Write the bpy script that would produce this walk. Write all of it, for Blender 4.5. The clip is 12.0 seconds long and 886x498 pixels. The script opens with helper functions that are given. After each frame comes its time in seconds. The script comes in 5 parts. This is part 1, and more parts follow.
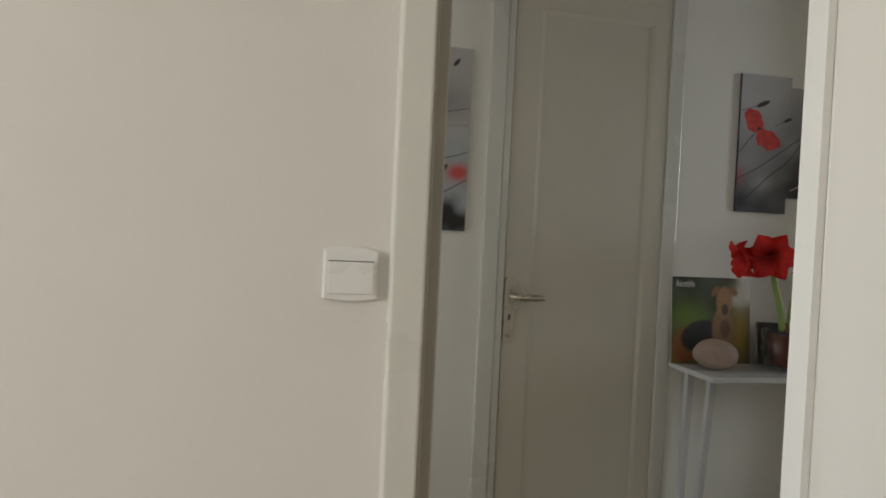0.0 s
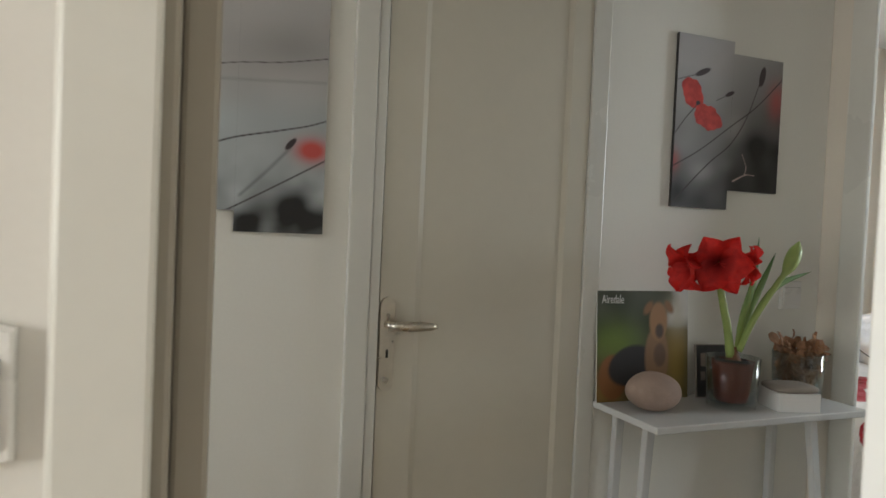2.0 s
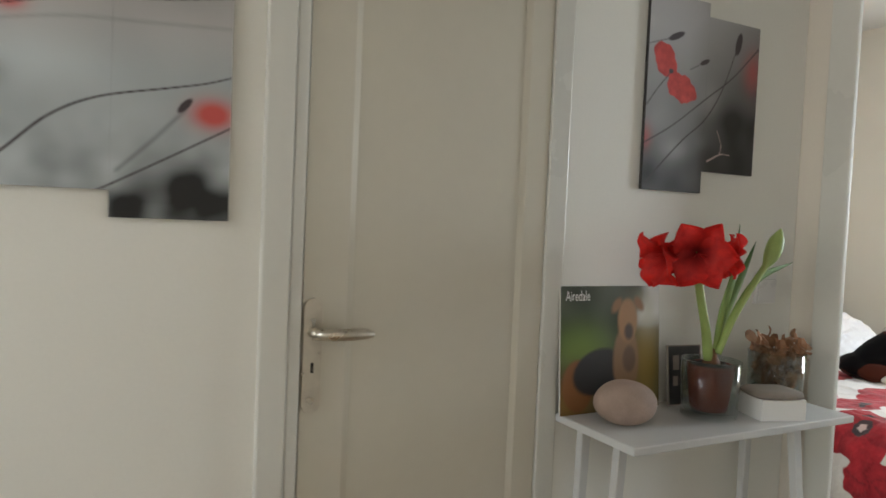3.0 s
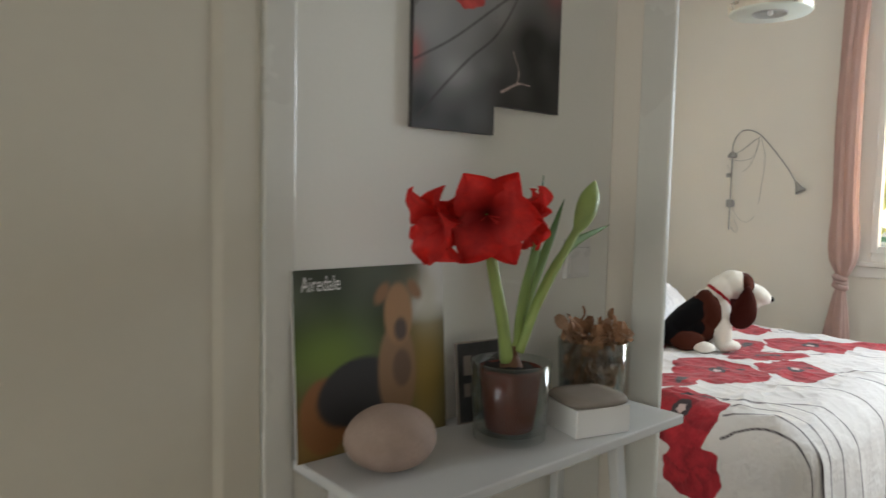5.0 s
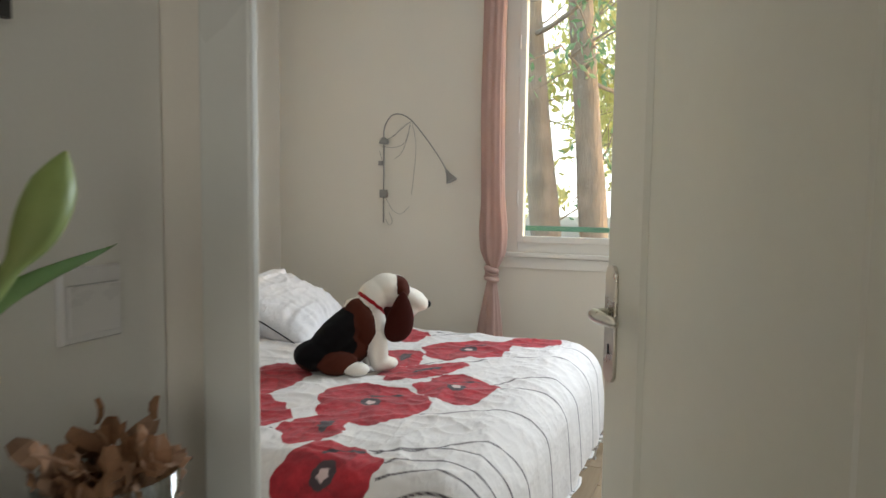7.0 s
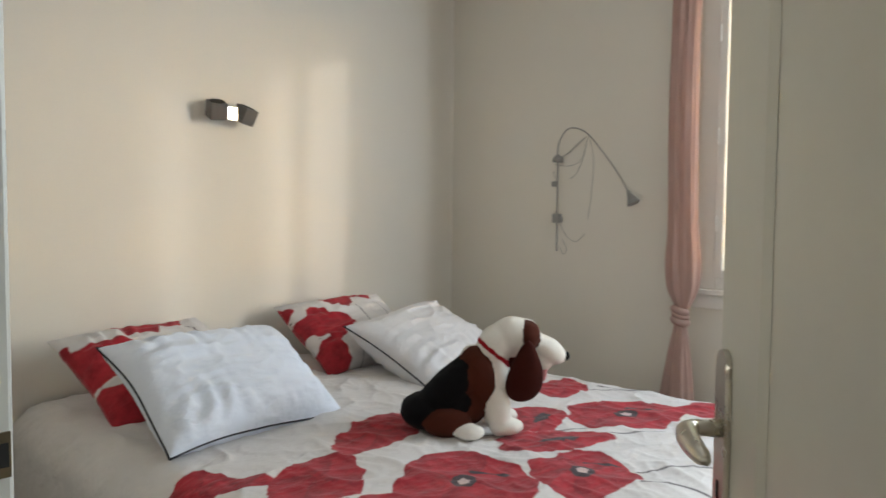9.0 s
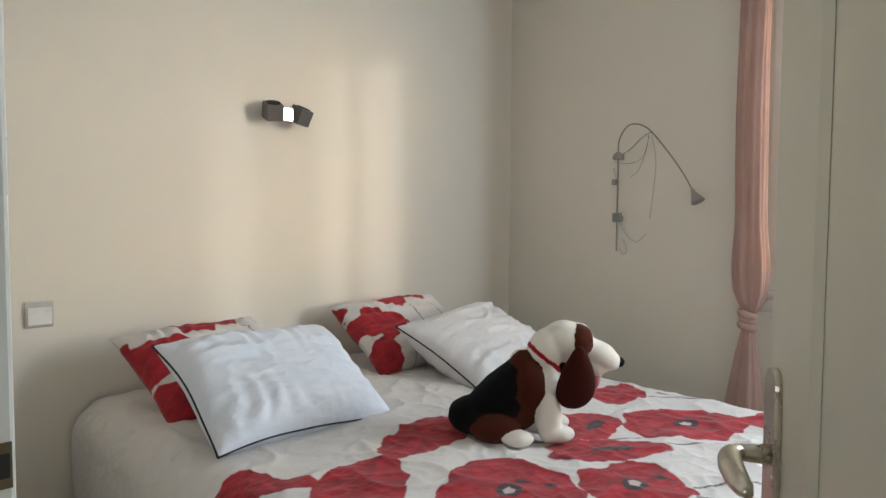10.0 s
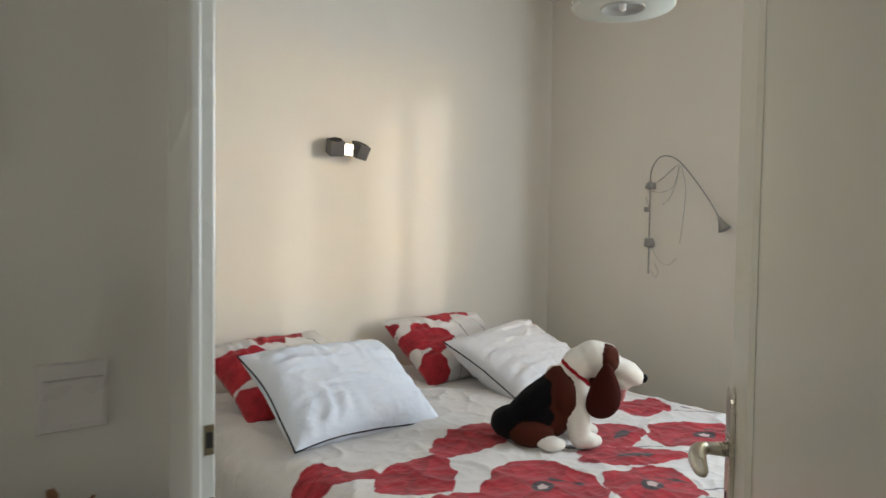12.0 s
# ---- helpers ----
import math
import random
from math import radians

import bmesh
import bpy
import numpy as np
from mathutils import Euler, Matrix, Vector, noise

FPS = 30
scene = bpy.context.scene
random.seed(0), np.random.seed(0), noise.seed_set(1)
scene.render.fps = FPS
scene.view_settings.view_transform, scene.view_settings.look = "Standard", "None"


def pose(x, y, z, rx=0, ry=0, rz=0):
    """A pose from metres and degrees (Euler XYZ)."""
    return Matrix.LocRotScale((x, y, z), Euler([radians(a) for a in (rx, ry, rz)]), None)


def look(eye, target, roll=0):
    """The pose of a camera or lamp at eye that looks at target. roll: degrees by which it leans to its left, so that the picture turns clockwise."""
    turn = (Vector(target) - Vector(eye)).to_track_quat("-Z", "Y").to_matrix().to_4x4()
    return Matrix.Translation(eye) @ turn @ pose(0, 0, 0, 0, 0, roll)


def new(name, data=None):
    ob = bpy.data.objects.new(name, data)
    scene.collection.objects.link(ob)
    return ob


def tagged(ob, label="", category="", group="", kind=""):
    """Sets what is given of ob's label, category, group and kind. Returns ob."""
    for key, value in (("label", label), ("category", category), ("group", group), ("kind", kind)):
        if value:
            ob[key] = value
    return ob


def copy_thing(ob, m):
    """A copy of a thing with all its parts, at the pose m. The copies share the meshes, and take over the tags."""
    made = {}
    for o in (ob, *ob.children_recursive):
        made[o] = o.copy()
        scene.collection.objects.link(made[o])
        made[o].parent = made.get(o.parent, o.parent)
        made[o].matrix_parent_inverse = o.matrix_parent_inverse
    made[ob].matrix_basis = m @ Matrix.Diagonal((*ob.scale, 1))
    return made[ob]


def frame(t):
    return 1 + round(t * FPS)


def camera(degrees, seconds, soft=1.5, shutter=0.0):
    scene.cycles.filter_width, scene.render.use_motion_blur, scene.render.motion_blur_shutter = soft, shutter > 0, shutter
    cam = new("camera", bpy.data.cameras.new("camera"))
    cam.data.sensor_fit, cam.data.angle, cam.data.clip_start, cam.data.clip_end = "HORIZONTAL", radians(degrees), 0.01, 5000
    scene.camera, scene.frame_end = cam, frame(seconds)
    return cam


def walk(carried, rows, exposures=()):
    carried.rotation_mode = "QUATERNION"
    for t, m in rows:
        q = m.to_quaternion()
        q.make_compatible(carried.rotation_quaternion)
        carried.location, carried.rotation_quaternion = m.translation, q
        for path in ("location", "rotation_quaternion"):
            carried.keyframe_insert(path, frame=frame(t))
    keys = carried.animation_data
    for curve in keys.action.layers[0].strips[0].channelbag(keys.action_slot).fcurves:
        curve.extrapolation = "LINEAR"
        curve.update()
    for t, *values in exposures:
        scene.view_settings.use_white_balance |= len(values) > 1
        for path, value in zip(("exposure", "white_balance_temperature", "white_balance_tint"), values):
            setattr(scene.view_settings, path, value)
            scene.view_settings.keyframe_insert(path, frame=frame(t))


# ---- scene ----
cam = camera(65.7, 12.0, 1.5, 0.5)
PATH = [
    (0, (0.163, 0.251, 1.249), (0.576, 2.207, 1.201), 2.7),
    (0.5, (0.221, 0.405, 1.233), (0.743, 2.335, 1.186), 2.6),
    (1, (0.278, 0.583, 1.265), (0.909, 2.48, 1.206), 2.7),
    (1.5, (0.333, 0.702, 1.27), (1.027, 2.577, 1.212), 2.5),
    (2, (0.359, 0.858, 1.281), (1.106, 2.713, 1.223), 2.5),
    (2.5, (0.409, 1.0, 1.273), (1.216, 2.829, 1.218), 2.3),
    (2.7, (0.429, 1.054, 1.279), (1.282, 2.861, 1.212), 2.4),
    (4.3, (0.708, 1.367, 1.247), (1.872, 2.989, 1.117), 1.6),
    (4.5, (0.764, 1.404, 1.251), (1.979, 2.987, 1.116), 1.5),
    (5, (0.911, 1.465, 1.25), (2.23, 2.961, 1.104), 1.3),
    (5.5, (1.065, 1.567, 1.246), (2.523, 2.927, 1.097), 1.0),
    (6, (1.224, 1.651, 1.242), (2.925, 2.691, 1.091), 0.8),
    (6.5, (1.382, 1.711, 1.243), (3.213, 2.499, 1.087), 0.7),
    (6.7, (1.448, 1.726, 1.248), (3.301, 2.462, 1.092), 0.7),
    (8.3, (1.927, 1.686, 1.271), (3.745, 2.51, 1.145), 0.3),
    (8.5, (1.988, 1.67, 1.272), (3.71, 2.682, 1.164), 0.3),
    (9, (2.072, 1.639, 1.277), (3.573, 2.957, 1.176), 0.5),
    (9.5, (2.119, 1.639, 1.28), (3.515, 3.067, 1.178), 0.4),
    (10, (2.134, 1.633, 1.285), (3.503, 3.087, 1.176), 0.4),
    (10.5, (2.123, 1.629, 1.289), (3.487, 3.088, 1.179), 0.5),
    (11, (2.097, 1.611, 1.304), (3.45, 3.08, 1.194), 0.5),
    (11.5, (2.021, 1.554, 1.323), (3.366, 3.032, 1.223), 0.7),
    (12, (1.927, 1.433, 1.355), (3.208, 2.966, 1.275), 0.8),
]

EXPOSURES = [(0, 1.53), (1.0, 1.66), (2.0, 1.98), (2.5, 2.35), (4.5, 2.12), (5.5, 1.98), (6.5, 1.88), (8.5, 1.58), (9.2, 1.63), (11, 1.66), (12, 1.72)]
walk(cam, [(t, look(eye, target, roll)) for t, eye, target, roll in PATH], EXPOSURES)
SKY, SUN, LAMP_ROOM, LAMP_SIDE_FILL, LAMP_HALL, LAMP_BED, HAZE = 0.15, 0.16, 16.5, 0.24, 2.2, 15.0, 0.9

# ---- light ----
world = bpy.data.worlds.new("sky")
scene.world = world
world.use_nodes = True
wn = world.node_tree
sky = wn.nodes.new("ShaderNodeTexSky")
sky.sky_type = "NISHITA"
sky.sun_disc = False
sky.sun_elevation = radians(7.2)
sky.sun_rotation = math.atan2(0.465, -1.0)
bg = wn.nodes["Background"]
bg.inputs["Strength"].default_value = SKY
wn.links.new(sky.outputs[0], bg.inputs["Color"])

sun = new("sun", bpy.data.lights.new("sun", "SUN"))
sun.data.energy, sun.data.angle, sun.data.color = SUN, radians(2.6), (1.0, 0.985, 0.965)
sun.matrix_world = look((0, 0, 0), (-0.465, 1.0, -0.14))


def area(name, eye, target, sx, sy, watts, color):
    ob = new(name, bpy.data.lights.new(name, "AREA"))
    ob.data.shape, ob.data.size, ob.data.size_y, ob.data.energy, ob.data.color = "RECTANGLE", sx, sy, watts, color
    ob.matrix_world = look(eye, target)
    return ob


# daylight of the start room's window, of the window at the hall's end and of the bedroom window's far casement
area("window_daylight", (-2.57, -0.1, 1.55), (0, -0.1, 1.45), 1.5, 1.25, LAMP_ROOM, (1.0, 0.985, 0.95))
# made-up fill on the console wall, set in an added side opening
area("hall_fill", (1.74, 1.335, 1.35), (1.64, 2.4, 1.35), 0.6, 1.5, LAMP_SIDE_FILL, (1.0, 0.985, 0.97))
area("window_daylight", (-1.22, 1.89, 1.46), (0.5, 1.96, 0.95), 0.72, 1.3, LAMP_HALL, (0.985, 0.97, 0.985))
area("window_daylight", (4.97, 1.44, 1.66), (3, 1.90, 1.45), 0.7, 1.16, LAMP_BED, (0.80, 0.905, 1.0))


# ---- materials ----
class Nodes:
    def __init__(self, name):
        self.mat = bpy.data.materials.new(name)
        self.mat.use_nodes = True
        self.t = self.mat.node_tree
        self.b = self.t.nodes["Principled BSDF"]

    def add(self, type_name, **props):
        n = self.t.nodes.new(type_name)
        for k, v in props.items():
            if k == "op":
                n.operation = v
            elif k == "kind":
                n.data_type = v
            elif k == "blend":
                n.blend_type = v
            elif k == "attr":
                n.attribute_name = v
        return n

    def link(self, a, b):
        self.t.links.new(a, b)

    def coord(self):
        return self.add("ShaderNodeTexCoord").outputs["Object"]

    def noise(self, scale, detail=4.0, rough=0.55, stretch=None):
        n = self.add("ShaderNodeTexNoise")
        n.inputs["Scale"].default_value = scale
        n.inputs["Detail"].default_value = detail
        n.inputs["Roughness"].default_value = rough
        c = self.coord()
        if stretch:
            m = self.add("ShaderNodeMapping")
            m.inputs["Scale"].default_value = stretch
            self.link(c, m.inputs["Vector"])
            c = m.outputs[0]
        self.link(c, n.inputs["Vector"])
        return n.outputs["Fac"]

    def ramp(self, fac, lo, hi, a=0.0, b=1.0):
        r = self.add("ShaderNodeMapRange")
        for key, val in (("From Min", lo), ("From Max", hi), ("To Min", a), ("To Max", b)):
            r.inputs[key].default_value = val
        self.link(fac, r.inputs["Value"])
        return r.outputs[0]

    def mix(self, fac, a, b, blend="MIX"):
        m = self.add("ShaderNodeMix", kind="RGBA", blend=blend)
        for sock, val in ((m.inputs[0], fac), (m.inputs[6], a), (m.inputs[7], b)):
            if isinstance(val, tuple):
                sock.default_value = (*val, 1) if len(val) == 3 else val
            elif isinstance(val, (int, float)):
                sock.default_value = val
            else:
                self.link(val, sock)
        return m.outputs[2]

    def math(self, op, a, b=0.0):
        m = self.add("ShaderNodeMath", op=op)
        for sock, val in ((m.inputs[0], a), (m.inputs[1], b)):
            if isinstance(val, (int, float)):
                sock.default_value = val
            else:
                self.link(val, sock)
        return m.outputs[0]

    def scaled(self, a, k, c):
        return self.math("ADD", self.math("MULTIPLY", a, k), c)

    def attr(self, name, out="Fac"):
        return self.add("ShaderNodeAttribute", attr=name).outputs[out]

    def bump(self, height, strength, distance):
        n = self.add("ShaderNodeBump")
        n.inputs["Strength"].default_value = strength
        n.inputs["Distance"].default_value = distance
        self.link(height, n.inputs["Height"])
        self.link(n.outputs[0], self.b.inputs["Normal"])

    def wrinkles(self):
        """Weave under creases of the cloth."""
        n_w = self.noise(3.6, 4, 0.55, (1.0, 1.8, 1.3))
        crease = self.math("ABSOLUTE", self.math("SUBTRACT", n_w, 0.5))
        self.bump(self.math("ADD", self.scaled(self.ramp(crease, 0.0, 0.10, 1, 0), 1.0, 0.0), self.scaled(self.noise(480, 2), 0.06, 0.0)), 0.32, 0.010)

    def color(self, c):
        if isinstance(c, tuple):
            self.b.inputs["Base Color"].default_value = (*c, 1)
        else:
            self.link(c, self.b.inputs["Base Color"])

    def set(self, **kw):
        for k, v in kw.items():
            self.b.inputs[k.replace("_", " ")].default_value = v


def plain(name, color, rough=0.5, vary=0.08, big=1.5, fine=60.0, bump=0.1, dist=0.001, metal=0.0, stretch=None):
    """A surface with broad and fine variation of its colour and a fine relief."""
    n = Nodes(name)
    dark = tuple(c * (1 - vary) for c in color)
    light = tuple(min(1, c * (1 + vary * 0.6)) for c in color)
    broad = n.ramp(n.noise(big, 5), 0.3, 0.7)
    grain = n.noise(fine, 3, 0.6, stretch)
    c = n.mix(broad, dark, light)
    c = n.mix(n.ramp(grain, 0.3, 0.75, 0.0, vary * 1.5), c, tuple(v * 0.7 for v in color))
    n.color(c)
    n.set(Metallic=metal)
    n.link(n.ramp(broad, 0, 1, max(0.02, rough - 0.06), min(1, rough + 0.06)), n.b.inputs["Roughness"])
    n.bump(grain, bump, dist)
    return n.mat


M_WALL = plain("painted_plaster", (0.745, 0.725, 0.685), 0.62, 0.05, 0.9, 140, 0.12, 0.0012)
M_HALL = plain("hall_plaster", (0.84, 0.832, 0.775), 0.6, 0.05, 0.9, 140, 0.12, 0.0012)
M_BEDWALL = plain("bedroom_plaster", (0.762, 0.71, 0.63), 0.62, 0.05, 0.9, 140, 0.12, 0.0012)
M_CEIL = plain("ceiling_paint", (0.80, 0.78, 0.74), 0.7, 0.04, 0.8, 90, 0.1, 0.001)
M_TRIM = plain("gloss_trim_paint", (0.84, 0.83, 0.79), 0.28, 0.02, 2.0, 45, 0.10, 0.0015)
# whiter than the other trim, to carry the window light on the right jamb
M_BRIGHT_JAMB = plain("brightened_white_gloss", (0.90, 0.90, 0.88), 0.22, 0.02, 2.0, 45, 0.08, 0.001)
M_FRAME = plain("frame_paint", (0.69, 0.685, 0.635), 0.3, 0.05, 2.0, 45, 0.10, 0.0015)
M_DOOR = plain("door_paint", (0.625, 0.592, 0.50), 0.34, 0.05, 1.4, 30, 0.10, 0.001)
# darkened to hold the shade that lies on the left jamb
M_SHADED_JAMB = plain("shaded_jamb_paint", (0.34, 0.315, 0.265), 0.4, 0.06, 1.4, 40, 0.10, 0.001)
M_WINFRAME = plain("window_frame_paint", (0.82, 0.79, 0.74), 0.35, 0.04, 2.0, 45, 0.08, 0.001)
M_PLASTIC = plain("white_plastic", (0.80, 0.79, 0.77), 0.3, 0.03, 8.0, 200, 0.03, 0.0004)
M_PLASTIC_GREY = plain("grey_plastic", (0.52, 0.52, 0.50), 0.4, 0.04, 8.0, 200, 0.03, 0.0004)
M_DARK = plain("dark_gap", (0.02, 0.018, 0.015), 0.8, 0.1)
M_STEEL = plain("brushed_nickel", (0.62, 0.58, 0.50), 0.3, 0.12, 30, 400, 0.04, 0.0003, 1.0)
M_BRASS = plain("dull_bronze", (0.24, 0.19, 0.12), 0.45, 0.25, 30, 300, 0.1, 0.0004, 0.8)
M_LAMPGREY = plain("grey_lacquer", (0.13, 0.12, 0.11), 0.42, 0.1, 20, 200, 0.05, 0.0004)
M_READGREY = plain("matt_grey_metal", (0.29, 0.275, 0.255), 0.5, 0.1, 20, 200, 0.05, 0.0004)
M_CHROME = plain("chrome", (0.8, 0.78, 0.75), 0.12, 0.04, 30, 300, 0.02, 0.0002, 1.0)
M_CONSOLE = plain("console_lacquer", (0.66, 0.67, 0.67), 0.16, 0.04, 3.0, 60, 0.05, 0.0006)
M_TERRACOTTA = plain("terracotta", (0.19, 0.042, 0.024), 0.9, 0.2, 14, 160, 0.25, 0.001)
M_SOIL = plain("potting_soil", (0.022, 0.015, 0.01), 0.95, 0.4, 30, 220, 0.9, 0.004)
M_BULB = plain("bulb_skin", (0.16, 0.07, 0.03), 0.7, 0.35, 30, 150, 0.4, 0.001, stretch=(1, 1, 0.2))
M_PEBBLE = plain("pink_granite", (0.43, 0.318, 0.262), 0.75, 0.26, 12, 210, 0.5, 0.0014)
M_SLATE = plain("grey_brown_stone", (0.27, 0.23, 0.195), 0.7, 0.16, 14, 150, 0.35, 0.001)
M_BOX = plain("white_card", (0.80, 0.79, 0.77), 0.55, 0.03, 10, 200, 0.05, 0.0004)
M_DRY = plain("dried_petals", (0.36, 0.19, 0.10), 0.8, 0.45, 24, 120, 0.5, 0.001)
M_DRYPALE = plain("pale_dried_petals", (0.46, 0.29, 0.19), 0.8, 0.3, 24, 120, 0.5, 0.001)
M_PEBBLES = plain("dark_pebbles", (0.10, 0.09, 0.085), 0.6, 0.4, 40, 200, 0.2, 0.001)
M_FRAMEDARK = plain("dark_photo", (0.045, 0.043, 0.042), 0.35, 0.5, 30, 90, 0.05, 0.0003)
M_SHADE = plain("frosted_white_shade", (0.62, 0.66, 0.60), 0.35, 0.04, 8, 90, 0.05, 0.0004)
M_PORCELAIN = plain("pale_stone", (0.68, 0.66, 0.62), 0.4, 0.06, 12, 120, 0.1, 0.0005)
M_MATTRESS = plain("mattress_ticking", (0.72, 0.70, 0.66), 0.9, 0.06, 6, 300, 0.3, 0.001)
M_PIPING = plain("black_piping", (0.02, 0.02, 0.025), 0.8, 0.2, 20, 300, 0.2, 0.0005)
M_BEDWOOD = plain("bed_wood", (0.33, 0.20, 0.105), 0.5, 0.2, 5, 60, 0.2, 0.001, stretch=(1, 1, 8))
M_STEM = plain("flower_stem", (0.31, 0.41, 0.12), 0.45, 0.2, 14, 120, 0.1, 0.0006, stretch=(1, 1, 0.1))
M_RAIL = plain("green_rail_paint", (0.10, 0.30, 0.22), 0.4, 0.1, 12, 80, 0.1, 0.0006)
M_BARK = plain("pine_bark", (0.56, 0.44, 0.36), 0.9, 0.4, 3, 14, 1.0, 0.03, stretch=(1, 1, 0.3))
M_GROUND = plain("dry_ground", (0.36, 0.33, 0.27), 0.95, 0.25, 0.3, 12, 0.5, 0.01)
M_FARHOUSE = plain("pale_render", (0.75, 0.73, 0.70), 0.8, 0.06, 0.6, 20, 0.2, 0.004)


def curtain_material():
    n = Nodes("pink_curtain_cloth")
    weave = n.noise(420, 2, 0.6, (1, 1, 0.5))
    n.color(n.mix(n.ramp(n.noise(9, 4), 0.3, 0.7), (0.52, 0.36, 0.315), (0.60, 0.42, 0.37)))
    n.set(Roughness=0.9)
    n.bump(weave, 0.3, 0.0008)
    tr = n.add("ShaderNodeBsdfTranslucent")
    tr.inputs["Color"].default_value = (0.62, 0.42, 0.36, 1)
    mx = n.add("ShaderNodeMixShader")
    mx.inputs[0].default_value = 0.35
    out = n.t.nodes["Material Output"]
    n.link(n.b.outputs[0], mx.inputs[1])
    n.link(tr.outputs[0], mx.inputs[2])
    n.link(mx.outputs[0], out.inputs["Surface"])
    return n.mat


def glass_material(name, tint, rim_gloss=0.55, power=4.0):
    """Thin clear glass: what lies behind shows through, with gloss that grows at grazing angles."""
    n = Nodes(name)
    clear = n.add("ShaderNodeBsdfTransparent")
    clear.inputs["Color"].default_value = (*tint, 1)
    gloss = n.add("ShaderNodeBsdfGlossy")
    gloss.inputs["Roughness"].default_value = 0.02
    rim = n.add("ShaderNodeLayerWeight")
    rim.inputs["Blend"].default_value = 0.5
    mx = n.add("ShaderNodeMixShader")
    n.link(n.scaled(n.math("POWER", rim.outputs["Facing"], power), rim_gloss, 0.035), mx.inputs[0])
    n.link(clear.outputs[0], mx.inputs[1])
    n.link(gloss.outputs[0], mx.inputs[2])
    n.link(mx.outputs[0], n.t.nodes["Material Output"].inputs["Surface"])
    return n.mat


def floor_material():
    n = Nodes("light_wood_floor")
    rnd = n.add("ShaderNodeObjectInfo").outputs["Random"]
    grain = n.noise(16, 6, 0.6, (0.12, 2.2, 1))
    a = n.mix(rnd, (0.36, 0.27, 0.18), (0.46, 0.36, 0.255))
    n.color(n.mix(n.ramp(grain, 0.35, 0.7), a, (0.29, 0.205, 0.13)))
    n.set(Roughness=0.38)
    n.bump(grain, 0.15, 0.001)
    return n.mat


def print_material(name, base=None, rough=0.45, weave=0.0, edge=0.0012, wobble=0.0):
    """A printed surface: colour attribute under crisp red and dark shapes given as distance fields."""
    n = Nodes(name)
    under = n.attr("tint", "Color") if base is None else n.mix(n.ramp(n.noise(5, 4), 0.3, 0.7), tuple(c * 0.95 for c in base), base)
    red, dark, pale = n.attr("red"), n.attr("dark"), n.attr("pale")
    if wobble:
        red = n.math("ADD", red, n.ramp(n.noise(14, 2, 0.5), 0.25, 0.75, -wobble, wobble))
    veins = n.noise(26, 5, 0.6)
    tone = n.mix(n.ramp(veins, 0.3, 0.7), (0.25, 0.006, 0.014), (0.46, 0.018, 0.030)) if base else n.mix(n.ramp(veins, 0.35, 0.65), (0.42, 0.02, 0.018), (0.68, 0.06, 0.045))
    if base:
        tone = n.mix(n.ramp(n.noise(7, 3, 0.6, (1, 1.6, 1)), 0.52, 0.66, 0, 0.35), tone, (0.20, 0.006, 0.014))
        tone = n.mix(n.ramp(n.attr("shade"), 0.0, 1.0, 0.85, 0.0), tone, (0.15, 0.004, 0.010))
        n.b.inputs["Sheen Weight"].default_value = 0.10
    c = n.mix(n.ramp(red, -edge, edge, 1, 0), under, tone)
    c = n.mix(n.ramp(dark, -edge, edge, 1, 0), c, (0.045, 0.03, 0.035))
    c = n.mix(n.ramp(pale, -edge, edge, 1, 0), c, (0.55, 0.42, 0.40))
    n.color(c)
    n.set(Roughness=rough)
    if weave:
        n.wrinkles()
    return n.mat


def petal_material():
    n = Nodes("red_petal")
    stripes = n.noise(40, 4, 0.6, (1, 1, 0.3))
    away = n.add("ShaderNodeVectorMath", op="LENGTH")
    n.link(n.coord(), away.inputs[0])
    lobe = n.mix(n.ramp(stripes, 0.3, 0.7), (0.42, 0.005, 0.007), (0.80, 0.022, 0.014))
    n.color(n.mix(n.ramp(away.outputs["Value"], 0.018, 0.065, 0.8, 0.0), lobe, (0.16, 0.003, 0.006)))
    n.set(Roughness=0.6)
    n.b.inputs["Subsurface Weight"].default_value = 0.0
    n.bump(stripes, 0.25, 0.001)
    tr = n.add("ShaderNodeBsdfTranslucent")
    tr.inputs["Color"].default_value = (0.62, 0.02, 0.015, 1)
    mx = n.add("ShaderNodeMixShader")
    mx.inputs[0].default_value = 0.25
    n.link(n.b.outputs[0], mx.inputs[1])
    n.link(tr.outputs[0], mx.inputs[2])
    n.link(mx.outputs[0], n.t.nodes["Material Output"].inputs["Surface"])
    return n.mat


def leaf_material():
    n = Nodes("strap_leaf")
    z = n.add("ShaderNodeSeparateXYZ")
    n.link(n.coord(), z.inputs[0])
    up = n.ramp(z.outputs[2], 0.17, 0.40)
    c = n.mix(up, (0.36, 0.46, 0.13), (0.06, 0.16, 0.05))
    n.color(n.mix(n.ramp(n.noise(60, 3, 0.5, (1, 1, 0.06)), 0.3, 0.7, 0, 0.35), c, (0.10, 0.20, 0.05)))
    n.set(Roughness=0.4)
    return n.mat


